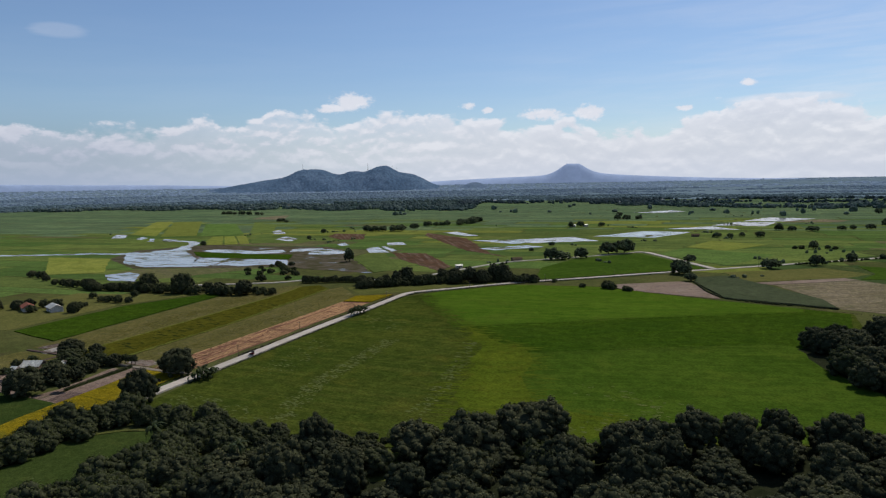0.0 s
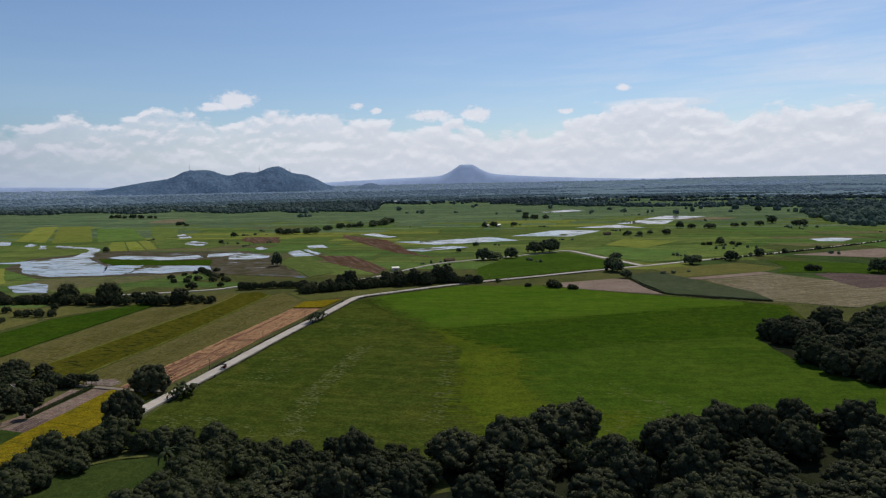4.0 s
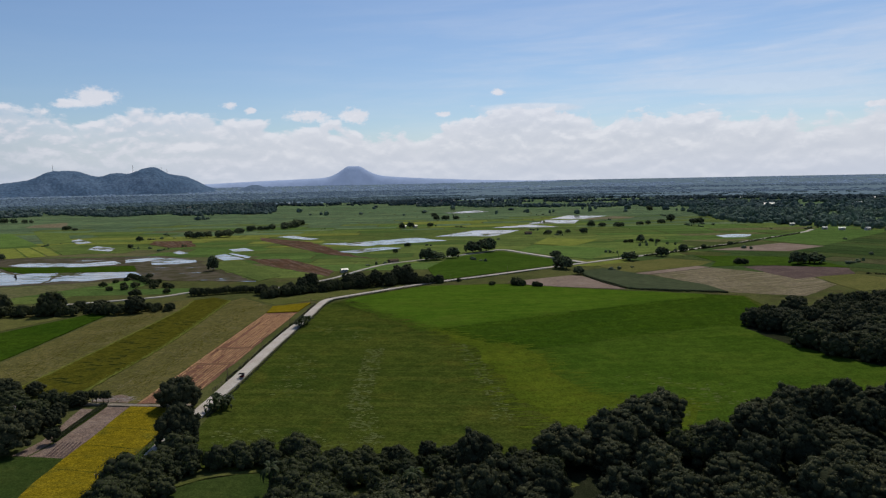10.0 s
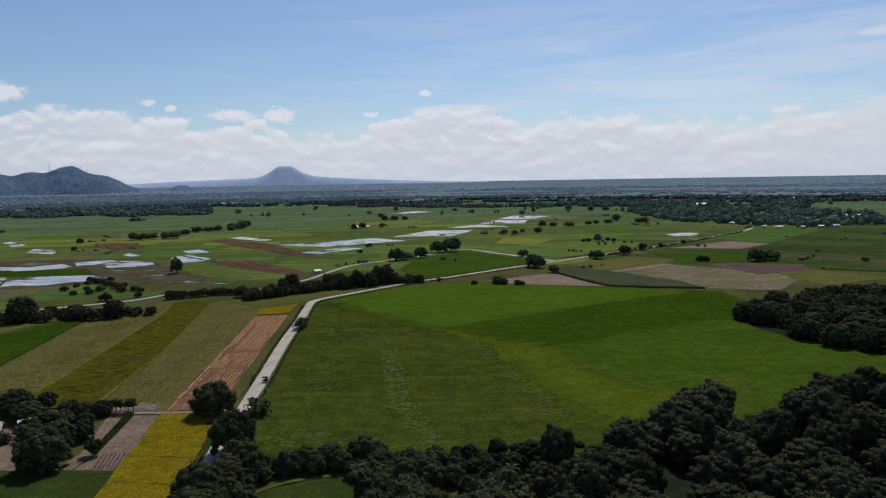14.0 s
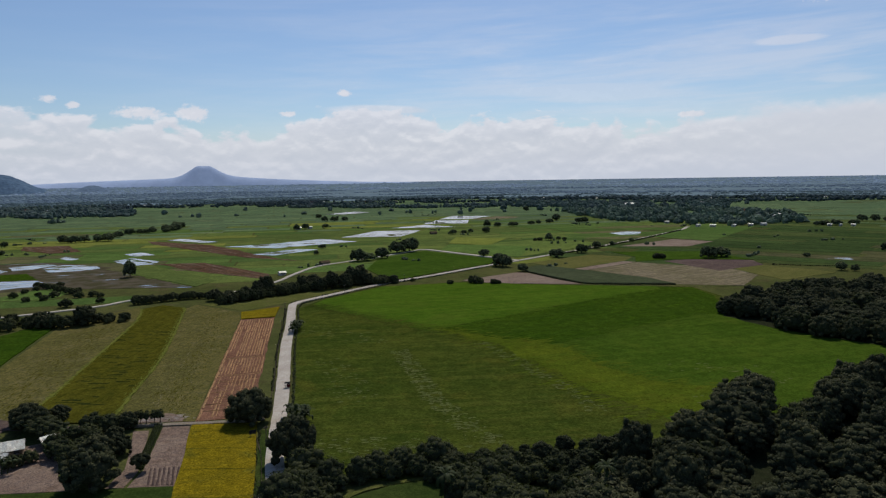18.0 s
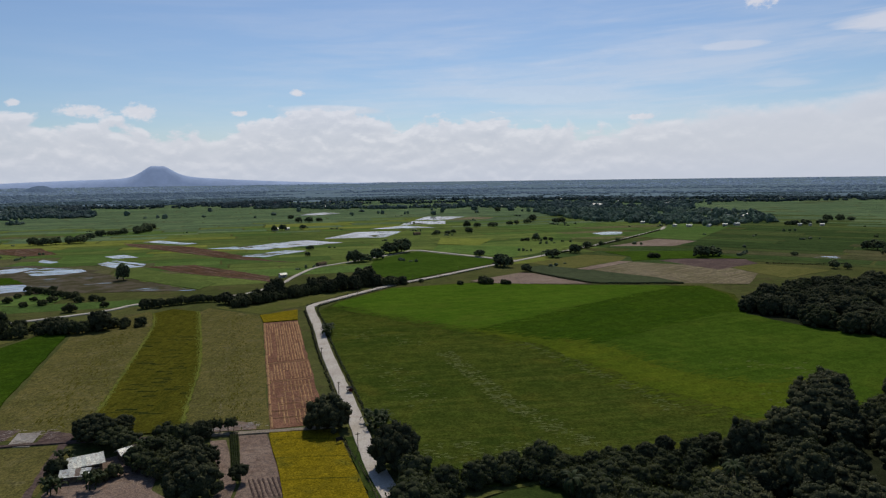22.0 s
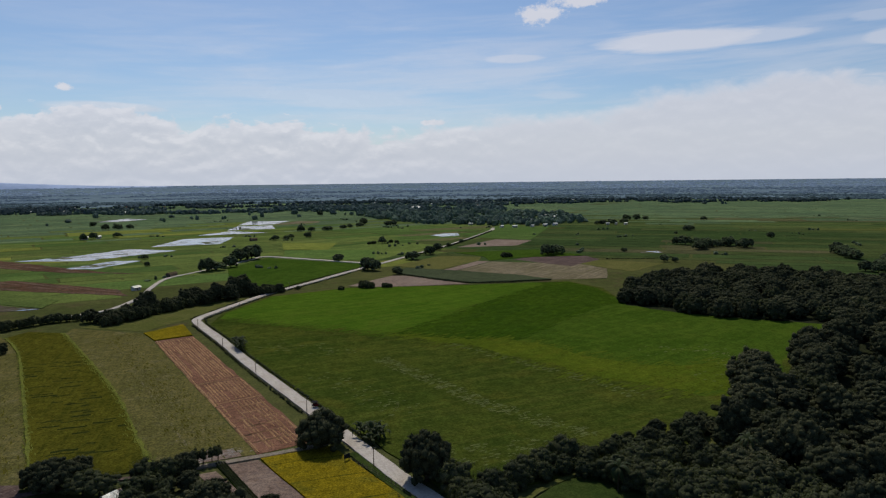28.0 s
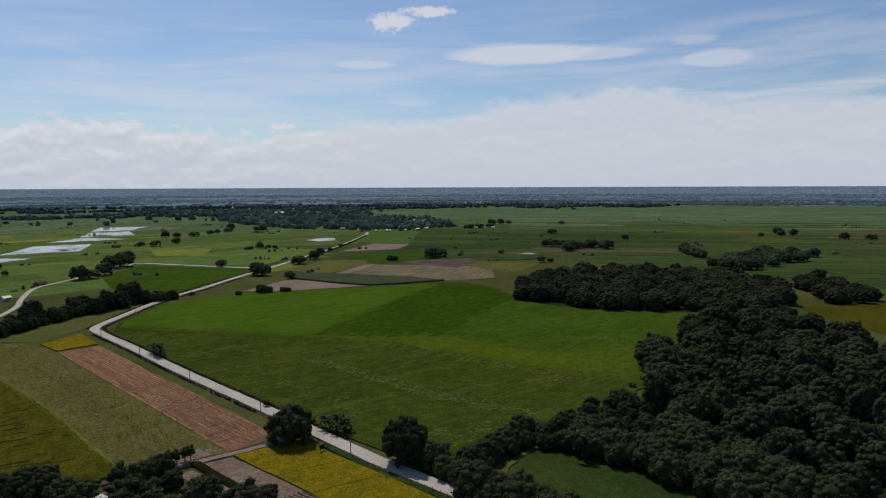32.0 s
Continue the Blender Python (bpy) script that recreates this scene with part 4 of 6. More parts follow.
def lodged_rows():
    """Flat dark wavy streaks across the olive strip, painting the shade where stems lean over."""
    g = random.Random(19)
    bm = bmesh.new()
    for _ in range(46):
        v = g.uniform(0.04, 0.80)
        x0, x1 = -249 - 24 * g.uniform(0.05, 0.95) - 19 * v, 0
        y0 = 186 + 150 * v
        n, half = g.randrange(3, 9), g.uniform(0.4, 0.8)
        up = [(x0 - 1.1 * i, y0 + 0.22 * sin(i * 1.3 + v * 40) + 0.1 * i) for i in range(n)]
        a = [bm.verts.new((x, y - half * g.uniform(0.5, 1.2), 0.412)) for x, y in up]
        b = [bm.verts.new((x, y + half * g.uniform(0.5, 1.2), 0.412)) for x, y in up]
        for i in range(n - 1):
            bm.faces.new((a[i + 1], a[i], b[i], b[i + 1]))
    tagged(part("lodged_rows", bm, M["lodged_dark"], None), "flat dark streaks painting shaded hollows in the olive rice", "crop", "", "stuff")


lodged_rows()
# Raised strips whose olive colour stands in for shade in furrows.
for k, (a, b) in enumerate((((-221.5, 166), (-203.8, 164)), ((-219.5, 153), (-201.6, 151.5)), ((-216.8, 139.5), (-199, 138)), ((-213.6, 124), (-197, 122)))):
    ribbon("furrow_%d" % (k + 1), [a, ((a[0] + b[0]) / 2, (a[1] + b[1]) / 2 + 0.3), b], 0.34, 0.506, M["rice_olive"], "thin shaded furrow across the ripe rice", "furrow", foot=0.45, step=2.0, wobble=0.12)

slab("mud_flat", [(-655, 520), (-606, 448), (-512, 400), (-455, 424), (-390, 458), (-418, 515), (-398, 572), (-470, 622), (-560, 604), (-630, 606)], 0.15, M["marsh"], "dark soggy soil round the flooded paddies", "marsh", 0.5)
slab("fallow_field", [(-508, 398), (-500, 376), (-440, 350), (-410, 425), (-402, 455), (-455, 422)], 0.14, M["paddy_brown"], "olive brown fallow below the flooded paddies", "field", 1.0)
# ---- flooded paddies ----
PONDS = ([(108, 820), (112, 792), (139, 796), (152, 830), (136, 840)], [(190, 513), (194, 504), (212, 508), (215, 518), (200, 520)])
# western floods
for c in [[(-604, 464), (-557, 426), (-512, 412), (-471, 428), (-485, 440), (-518, 479), (-548, 498), (-616, 551), (-640, 588), (-650, 584), (-622, 540), (-643, 498)],
          [(-514, 489), (-519, 478), (-487, 442), (-471, 430), (-462, 436), (-476, 470), (-469, 492)],
          [(-466, 493), (-474, 470), (-460, 438), (-450, 448), (-434, 444), (-420, 463), (-398, 467), (-425, 501)],
          [(-577, 541), (-575, 563), (-513, 556), (-498, 578), (-477, 560), (-477, 548), (-498, 533), (-550, 532)],
          [(-492, 588), (-467, 605), (-455, 600), (-462, 570), (-474, 562)],
          [(-450, 598), (-420, 588), (-407, 567), (-418, 552), (-440, 548), (-456, 572)]]:
    slab("flooded_paddy", c, 0.27, M["water"], "shallow flooded paddy mirroring the bright sky", "water", 1.3)
# middle floods
for c in [[(-346, 742), (-300, 768), (-249, 822), (-204, 776), (-286, 714)],
          [(-226, 837), (-184, 935), (-122, 933), (-152, 837)],
          [(-166, 985), (-111, 1052), (-68, 990)],
          [(-114, 1074), (-86, 1163), (-30, 1158), (-42, 1071)],
          [(-79, 1193), (-46, 1301), (24, 1274), (-20, 1190)],
          [(-478, 652), (-461, 635), (-458, 648), (-481, 671)],
          [(-431, 685), (-412, 660), (-396, 670), (-419, 698)],
          [(-416, 618), (-386, 579), (-370, 591), (-413, 637)],
          [(-412, 642), (-371, 598), (-373, 610), (-408, 646)]]:
    slab("flooded_paddy", c, 0.27, M["water"], "shallow flooded paddy mirroring the bright sky", "water", 1.3)
# scattered puddles
for c in [[(-306, 1464), (-246, 1568), (-210, 1510), (-260, 1440)],
          [(-300, 655), (-262, 700), (-240, 690), (-276, 640)],
          [(-603, 691), (-561, 667), (-579, 705), (-621, 732)],
          [(-712, 811), (-666, 762), (-659, 778), (-721, 841)],
          [(-848, 637), (-835, 648), (-885, 693), (-906, 690)],
          [(-800, 638), (-782, 633), (-801, 659), (-827, 671)],
          [(-752, 616), (-736, 612), (-778, 650), (-786, 649)],
          [(-738, 626), (-708, 617), (-732, 647), (-758, 650)],
          [(-498, 362), (-464, 340), (-440, 344), (-475, 376), (-495, 382)],
          [(-440, 850), (-380, 800), (-370, 812), (-428, 868)],
          [(1526, 1612), (1560, 1480), (1886, 1606), (1980, 1790), (1752, 1768)]] + list(PONDS):
    slab("flooded_paddy", c, 0.27, M["water"], "shallow flooded paddy mirroring the bright sky", "water", 1.3)
ribbon("stream", [(-760, 430), (-710, 454), (-677, 476), (-640, 487), (-600, 496)], 12, 0.28, M["water"], "narrow flooded channel joining the paddies", "water", wobble=2.5)
ribbon("stream_2", [(-600, 540), (-634, 572), (-652, 600), (-682, 626), (-730, 632)], 11, 0.28, M["water"], "winding flooded channel", "water", wobble=2.5)


# ---- far paddies ----
CROPS = ("paddy_green", "paddy_deep", "paddy_yellow", "paddy_brown", "paddy_far")
LEVEL = ("level_green", "level_deep", "level_yellow", "level_brown", "paddy_far")


def patchwork(name, origin, angle, cell, counts, keep, near, label, seed):
    """Rows of paddies: those near the flight are parts of their own, the others are joined."""
    rng = random.Random(seed)
    a = radians(angle)
    ux, uy = (cos(a), sin(a)), (-sin(a), cos(a))
    verts, faces, mats, single = [], [], [], []
    y = 0.0
    for j in range(counts[1]):
        h = cell[1] * rng.uniform(0.6, 1.5)
        x = rng.uniform(-40, 0)
        for i in range(counts[0]):
            w = cell[0] * rng.uniform(0.5, 1.7)
            px, py = origin[0] + ux[0] * (x + w / 2) + uy[0] * (y + h / 2), origin[1] + ux[1] * (x + w / 2) + uy[1] * (y + h / 2)
            if keep(px, py):
                dist = math.hypot(px - CX, py - CY)
                ripe = noise.noise(Vector((px / 240, py / 240, seed))) + rng.uniform(-0.45, 0.45)
                ripe -= 0.22 if "_" in name else 0.45 if dist < 640 and px < -380 else 0.0
                # Plots beyond about 1150 m take the hazed colour.
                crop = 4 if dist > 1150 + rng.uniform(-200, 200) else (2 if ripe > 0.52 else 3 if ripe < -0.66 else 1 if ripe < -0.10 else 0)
                ring = []
                top = 0.07 + 0.05 * (crop == 2) + rng.uniform(0.0, 0.04) + (0.05 if "_" in name else 0.0)
                g = 0.7 if dist < 900 else 1.1
                for cx, cy in ((x + g, y + g), (x + w - g, y + g), (x + w - g, y + h - g), (x + g, y + h - g)):
                    cx, cy = cx + rng.uniform(-1.5, 1.5), cy + rng.uniform(-0.6, 0.6)
                    for z in (0.0, top):
                        wx, wy = origin[0] + ux[0] * cx + uy[0] * cy, origin[1] + ux[1] * cx + uy[1] * cy
                        ring.append((wx, wy, z + land(math.hypot(wx - CX, wy - CY))))
                quads = [(1, 3, 5, 7)] + [(2 * k, 2 * ((k + 1) % 4), 2 * ((k + 1) % 4) + 1, 2 * k + 1) for k in range(4)]
                if near(px, py):
                    single.append((ring, quads, crop))
                else:
                    b = len(verts)
                    verts += ring
                    faces += [tuple(b + k for k in q) for q in quads]
                    mats += [crop] * 5
            x += w
        y += h
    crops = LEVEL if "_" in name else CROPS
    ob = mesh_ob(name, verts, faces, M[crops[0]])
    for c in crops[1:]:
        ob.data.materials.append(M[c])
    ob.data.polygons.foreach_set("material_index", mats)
    tagged(ob, label, "field", "", "stuff")
    plots = thing(name + "_near", 0, 0, 0, 0, label, "field", "", "structure")
    for ring, quads, crop in single:
        mesh_ob("paddy", ring, quads, M[crops[crop]], plots)
    return ob


def west(x, y):
    return (y - 553) > 1.05 * (x + 57) and math.hypot(x + 150, y - 250) > 270 and math.hypot(x - CX, y) < 2450


def east(x, y):
    return (y - 553) <= 1.05 * (x + 57) and math.hypot(x - 40, y - 330) > 190 and math.hypot(x - CX, y) < 2450 and (x > 60 or y > 440) and y > 90


patchwork("paddies", (-2300, -100), 8.0, (96, 30), (42, 92), west, lambda x, y: math.hypot(x - CX, y) < 900 and x > -660, "patchwork of green and yellowish rice paddies", 11)
patchwork("paddies_2", (-400, 500), -44.0, (120, 26), (32, 100), east, lambda x, y: math.hypot(x - CX, y) < 980, "long level strips of green rice paddies", 12)

# ---- trees ----
ICO = None


def ico():
    global ICO
    if ICO is None:
        bm = bmesh.new()
        bmesh.ops.create_icosphere(bm, subdivisions=2, radius=1.0)
        bm.verts.ensure_lookup_table()
        ICO = (np.array([v.co[:] for v in bm.verts]), np.array([[v.index for v in f.verts] for f in bm.faces]))
        bm.free()
        bm = bmesh.new()
        bmesh.ops.create_icosphere(bm, subdivisions=1, radius=1.0)
        ICO += (np.array([v.co[:] for v in bm.verts]), np.array([[v.index for v in f.verts] for f in bm.faces]))
        bm.free()
    return ICO


def leafy(rng, lumps, leaves, leaf, core=0.84, spread=0.15):
    """Vertices and faces of foliage: an uneven core for each lump, and a coat of small leaf sprays standing out of it.
    """
    v2, f2, v1, f1 = ico()
    vs, tris, quads, base = [], [], [], 0
    for cx, cy, cz, r, squash in lumps:
        c = np.array((cx, cy, cz))
        sc = np.array((1, 1, squash)) * r
        vc, fc = (v2, f2) if r > 2.9 else (v1, f1)
        jit = 1 + rng.uniform(-0.10, 0.08, (len(vc), 1))
        vs.append(c + vc * sc * core * jit)
        tris.append(fc + base)
        base += len(vc)
        n = max(6, int(leaves * (min(r, 3.0) / 1.8) ** 2))
        d = rng.normal(size=(n, 3))
        d /= np.linalg.norm(d, axis=1)[:, None]
        d[:, 2] = np.where(d[:, 2] < -0.25, -d[:, 2], d[:, 2])
        at = c + d * sc * (0.92 + rng.uniform(-spread, spread, (n, 1)))
        nrm = d + rng.normal(scale=0.20, size=(n, 3))
        nrm /= np.linalg.norm(nrm, axis=1)[:, None]
        t = np.cross(nrm, rng.normal(size=(n, 3)))
        t /= np.linalg.norm(t, axis=1)[:, None] + 1e-9
        b = np.cross(nrm, t)
        s = leaf * rng.uniform(0.6, 1.35, (n, 1))
        quad = np.stack([at - t * s * 0.55, at - b * s * 0.42 + nrm * s * 0.12, at + t * s * 0.6, at + b * s * 0.42 + nrm * s * 0.12], 1).reshape(-1, 3)
        vs.append(quad)
        quads.append(np.arange(4 * n).reshape(n, 4) + base)
        base += 4 * n
    faces = [tuple(f) for a in tris for f in a.tolist()] + [tuple(f) for a in quads for f in a.tolist()]
    return np.concatenate(vs).tolist(), faces, sum(len(a) for a in tris)


def foliage(name, grown, material, parent=None):
    """Links the result of leafy(): leaves in their material over cores coloured darker for the shade inside crowns."""
    v, f, cores = grown
    ob = mesh_ob(name, v, f, material, parent)
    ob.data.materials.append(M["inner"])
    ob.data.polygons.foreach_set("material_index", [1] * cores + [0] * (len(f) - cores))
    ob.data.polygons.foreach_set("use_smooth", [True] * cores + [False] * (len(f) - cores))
    return ob


def crown_lumps(rng, w, h, z0, n, r, flat=0.8):
    """Lumps over a domed crown of half width w and height h that starts at z0; the last one is its dense heart."""
    out = []
    squeeze = rng.uniform(0.86, 1.0)
    for i in range(n):
        z = 1 - 1.72 * (i + 0.5) / n
        a = i * 2.39996 + rng.uniform(-0.5, 0.5)
        q = math.sqrt(max(0.04, 1 - z * z)) if z > 0 else 1.0 - 0.25 * z * z
        k = rng.uniform(0.86, 1.08) * (1 + 0.10 * math.sin(3 * a + 4 * z))
        rr = r * rng.uniform(0.65, 1.30)
        out.append((w * q * cos(a) * k * 0.80, w * q * sin(a) * k * 0.80 * squeeze, z0 + h * (0.44 + 0.40 * z * k), rr, flat * rng.uniform(0.85, 1.15)))
    out.append((0, 0, z0 + h * 0.46, w * 0.86, h / w * 0.46))
    return out


def trunk_mesh(rng, height, spread, r, limbs=4):
    bm = bmesh.new()
    fork = height * 0.42
    tube(bm, (0, 0, -0.2), (0.1, 0.05, fork), r, r * 0.72, 8)
    for i in range(limbs):
        a = 2 * pi * i / limbs + rng.uniform(-0.4, 0.4)
        mid = (spread * 0.35 * cos(a), spread * 0.35 * sin(a), fork + (height - fork) * 0.45)
        tube(bm, (0.1, 0.05, fork - 0.1), mid, r * 0.55, r * 0.36, 6)
        tube(bm, mid, (spread * 0.62 * cos(a + 0.2), spread * 0.62 * sin(a + 0.2), height * 0.86), r * 0.36, r * 0.12, 5)
    return bm


TREE = {
    # kind: name, label, category, half width, crown height, clear stem, lumps, lump radius, leaves, leaf size, leaf material, squash
    "mango": ("mango_tree", "dense dark green rounded mango tree", "tree", 6.6, 10.8, -0.3, 76, 1.25, 44, 0.47, "leaf", 0.9),
    "broad": ("broadleaf_tree", "broad dark green tree with billowing domed crown", "tree", 8.2, 12.4, 0.1, 96, 1.38, 36, 0.50, "leaf", 0.85),
    "tall": ("forest_tree", "tall dark forest tree with a ragged crown", "tree", 5.6, 13.4, 0.6, 70, 1.2, 44, 0.47, "leaf", 0.95),
    "ragged": ("bamboo_clump", "tall ragged feathery clump beside the ditch", "bamboo", 7.8, 15.6, -1.6, 84, 1.35, 70, 0.46, "leaf_light", 1.15),
    "acacia": ("rain_tree", "wide spreading tree with a flat layered crown", "tree", 8.5, 7.6, 2.2, 36, 1.9, 40, 0.44, "leaf_light", 0.6),
    "scrub": ("scrub_tree", "low bushy tree with lighter loose foliage", "tree", 3.7, 5.8, 0.1, 30, 1.10, 84, 0.32, "leaf_light", 0.9),
    "bush": ("bush", "low rounded green bush", "bush", 1.9, 2.4, 0.1, 16, 0.65, 90, 0.36, "leaf_light", 0.9),
}
TREE.update({
    "small": ("small_tree", "small round tree on a slim trunk", "tree", 2.3, 3.3, 1.5, 30, 0.7, 60, 0.34, "leaf", 0.9),
    "sapling": ("sapling", "thin sparse sapling with few leaves", "tree", 1.3, 3.6, 1.0, 10, 0.40, 120, 0.30, "leaf_light", 1.0),
    "wood_a": ("wood_tree", "dark crowded tree in the wood", "tree", 6.6, 11.6, -0.9, 58, 1.45, 24, 0.58, "leaf", 0.85),
    "wood_b": ("wood_tree", "broad dark domed tree in the wood", "tree", 8.2, 12.8, -0.9, 66, 1.62, 21, 0.60, "leaf", 0.8),
    "wood_c": ("wood_tree", "lighter olive-green tree in the wood", "tree", 7.2, 12.0, -0.9, 60, 1.5, 24, 0.58, "leaf_light", 0.85),
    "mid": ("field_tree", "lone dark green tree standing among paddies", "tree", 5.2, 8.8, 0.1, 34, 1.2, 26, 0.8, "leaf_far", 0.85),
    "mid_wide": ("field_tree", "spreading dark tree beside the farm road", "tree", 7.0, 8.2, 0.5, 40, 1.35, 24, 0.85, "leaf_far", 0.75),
})
FIRST = {}
COUNT = defaultdict(int)


def plant(kind, x, y, s=1.0, variant=0, group="", label="", sz=None):
    """A tree of that kind; the first of each variant is built, the others are copies of it."""
    COUNT[kind] += 1
    turn = (COUNT[kind] * 137.5 + x * 7) % 360
    m = Matrix.LocRotScale((x, y, land(math.hypot(x - CX, y - CY))), Euler((0, 0, radians(turn))), (s, s, (sz or s)))
    key = (kind, variant)
    if key not in FIRST:
        name, lab, cat, w, h, stem, n, r, leaves, leaf, mat, squash = TREE[kind]
        rng = np.random.default_rng(variant * 31 + len(kind) * 7 + int(w * 10))
        ob = thing(name, 0, 0, 0, 0, lab, cat)
        part("trunk", trunk_mesh(random.Random(variant + n), stem + h * 0.8, w, 0.045 * (w + h) * 0.6, 4), M["bark"], ob)
        foliage("crown", leafy(rng, crown_lumps(rng, w, h, stem, n, r, squash), leaves, leaf, spread=0.62 if kind == "ragged" else 0.40 if kind in ("acacia", "scrub") else 0.11), M[mat], ob)
        FIRST[key] = ob
        ob.matrix_basis = m
    else:
        ob = copy_thing(FIRST[key], Matrix.Identity(4))
        ob.matrix_basis = m
    return tagged(ob, label, "", group)


def scatter(poly, spacing, rng):
    """Uneven points in an outline, about spacing apart."""
    xs, ys = [p[0] for p in poly], [p[1] for p in poly]
    out = []
    j = 0
    y = min(ys)
    while y < max(ys):
        x = min(xs) + (spacing / 2 if j % 2 else 0)
        while x < max(xs):
            p = (x + rng.uniform(-0.36, 0.36) * spacing, y + rng.uniform(-0.36, 0.36) * spacing)
            if inside(p, poly):
                out.append(p)
            x += spacing
        y += spacing * 0.87
        j += 1
    return out


def near_line(p, a, b):
    p, a, b = Vector(p), Vector(a), Vector(b)
    f = max(0.0, min(1.0, (p - a).dot(b - a) / (b - a).length_squared))
    return (p - a.lerp(b, f)).length


rng = random.Random(5)
# forest along the near side of the big field
FOREST = [(-125, 118), (-112, 128), (-92, 138), (-82, 150), (-66, 158), (-60, 146), (-50, 148), (-43, 160), (-30, 164), (-24, 180), (20, 196), (44, 208), (76, 182), (56, 142), (26, 112), (-20, 95), (-60, 70), (-118, 50), (-140, 70), (-132, 100)]
slab("forest_floor", FOREST, 0.12, M["litter"], "forest floor painted dark for the shade below the trees", "ground", 1.0)
for x, y in scatter(FOREST, 13.2, rng):
    if any(near_line((x, y), a, b) < 10.5 for a, b in (((-104, 150), (-120, 131)), ((-120, 131), (-137, 116)), ((-104, 150), (-88, 128)))):
        continue
    plant(rng.choice(("mango", "broad", "broad", "tall")), x, y, rng.uniform(0.74, 1.06), rng.randrange(2), "forest trees", "", rng.uniform(0.58, 1.10))
for x, y in scatter([(-122, 128), (-112, 138), (-104, 144), (-96, 140), (-92, 128), (-100, 118), (-116, 112), (-128, 112)], 7.4, rng):
    plant(rng.choice(("mango", "broad")), x, y, rng.uniform(0.42, 0.62), rng.randrange(2), "forest trees", "", rng.uniform(0.36, 0.55))
for kind, x, y, s in (("broad", -65, 158, 1.22), ("tall", -60, 163, 1.15), ("broad", -34, 159, 1.15), ("mango", -87, 140, 1.2), ("broad", -74, 146, 1.2), ("tall", -24, 172, 1.1)):
    plant(kind, x, y, s, 0, "forest trees", "", s * 0.86)
for x, y in scatter([(-160, 134), (-146, 140), (-130, 141), (-112, 143), (-104, 148), (-102, 140), (-114, 132), (-130, 131), (-146, 133)], 5.6, rng):
    plant(rng.choice(("scrub", "scrub", "mango")), x, y, rng.uniform(0.42, 0.60), rng.randrange(2), "forest edge scrub")
# wood beyond the field
WOOD = [(-1, 301), (8, 272), (28, 240), (48, 217), (82, 190), (130, 206), (160, 232), (188, 268), (182, 300), (160, 350), (112, 372), (70, 364), (40, 346), (20, 328)]
slab("forest_floor", WOOD, 0.37, M["litter"], "wood floor painted dark for the shade below the trees", "ground", 1.0)
for x, y in scatter(WOOD, 12.2, rng):
    plant(rng.choice(("wood_a", "wood_b", "wood_b", "wood_a", "wood_b", "wood_c")), x, y, rng.uniform(0.70, 1.08), rng.randrange(3), "wood trees", "", rng.uniform(0.74, 1.0))
# scrub between the small paddy and the field
for x, y in scatter([(-186, 127), (-176, 132), (-160, 135), (-150, 141), (-128, 137), (-116, 130), (-124, 120), (-134, 120), (-146, 132), (-160, 130), (-172, 127), (-183, 119)], 4.6, rng):
    plant("scrub", x, y, rng.uniform(0.42, 0.84), rng.randrange(2), "scrub trees")
for x, y in scatter([(-136, 114), (-122, 114), (-116, 90), (-130, 60), (-150, 74), (-140, 96)], 6.4, rng):
    plant("scrub", x, y, rng.uniform(0.8, 1.4), rng.randrange(2), "scrub trees")
PATHWAY = (((-157, 130), (-152, 129)), ((-152, 129), (-148, 124)), ((-148, 124), (-143, 114)), ((-143, 114), (-142, 108)))
for x, y in scatter([(-152, 82), (-150, 97), (-146, 105), (-140, 112), (-134, 104), (-136, 82)], 5.6, rng):
    if all(near_line((x, y), a, b) > 3.6 for a, b in PATHWAY) and math.hypot(x + 152, y - 118) > 3.0:
        plant("scrub", x, y, rng.uniform(0.8, 1.35), rng.randrange(2), "scrub trees")
for x, y, s in ((-189, 116, 1.5), (-186, 104, 1.3), (-184, 98, 1.1), (-173, 130, 1.0), (-180, 128, 1.1), (-169, 133, 1.0), (-163, 134, 1.05), (-155, 137, 1.2)):
    plant("scrub", x, y, s, 1, "scrub trees")
for x, y in scatter([(-192, 132), (-186, 128), (-180, 108), (-178, 84), (-184, 84), (-187, 108)], 5.2, rng):
    plant("scrub", x, y, rng.uniform(0.5, 1.1), rng.randrange(2), "roadside scrub")
for x, y in scatter([(-189, 127), (-183, 125), (-178, 116), (-177, 104), (-178, 88), (-185, 86)], 4.8, rng):
    plant("scrub", x, y, rng.uniform(0.6, 1.05), rng.randrange(2), "paddy edge scrub")
for x, y in scatter([(-160, 128), (-146, 131), (-136, 124), (-138, 106), (-148, 100), (-151, 112), (-152, 122)], 5.0, rng):
    if math.hypot(x + 154, y - 117) > 3.0:
        plant("scrub", x, y, rng.uniform(0.7, 1.25), rng.randrange(2), "paddy edge scrub")
for x, y, s in ((-187.2, 129, 0.95), (-186.6, 122.5, 0.8), (-190.5, 110, 0.9)):
    plant("scrub", x, y, s, 1, "roadside scrub")
plant("mango", -207.0, 172.4, 1.06, 0, "", "solitary round mango tree beside the farm road")
plant("broad", -190.0, 141.5, 0.80, 1, "", "dark leafy tree overhanging the farm road", 1.02)
plant("scrub", -186, 135, 1.2, 0, "roadside scrub")
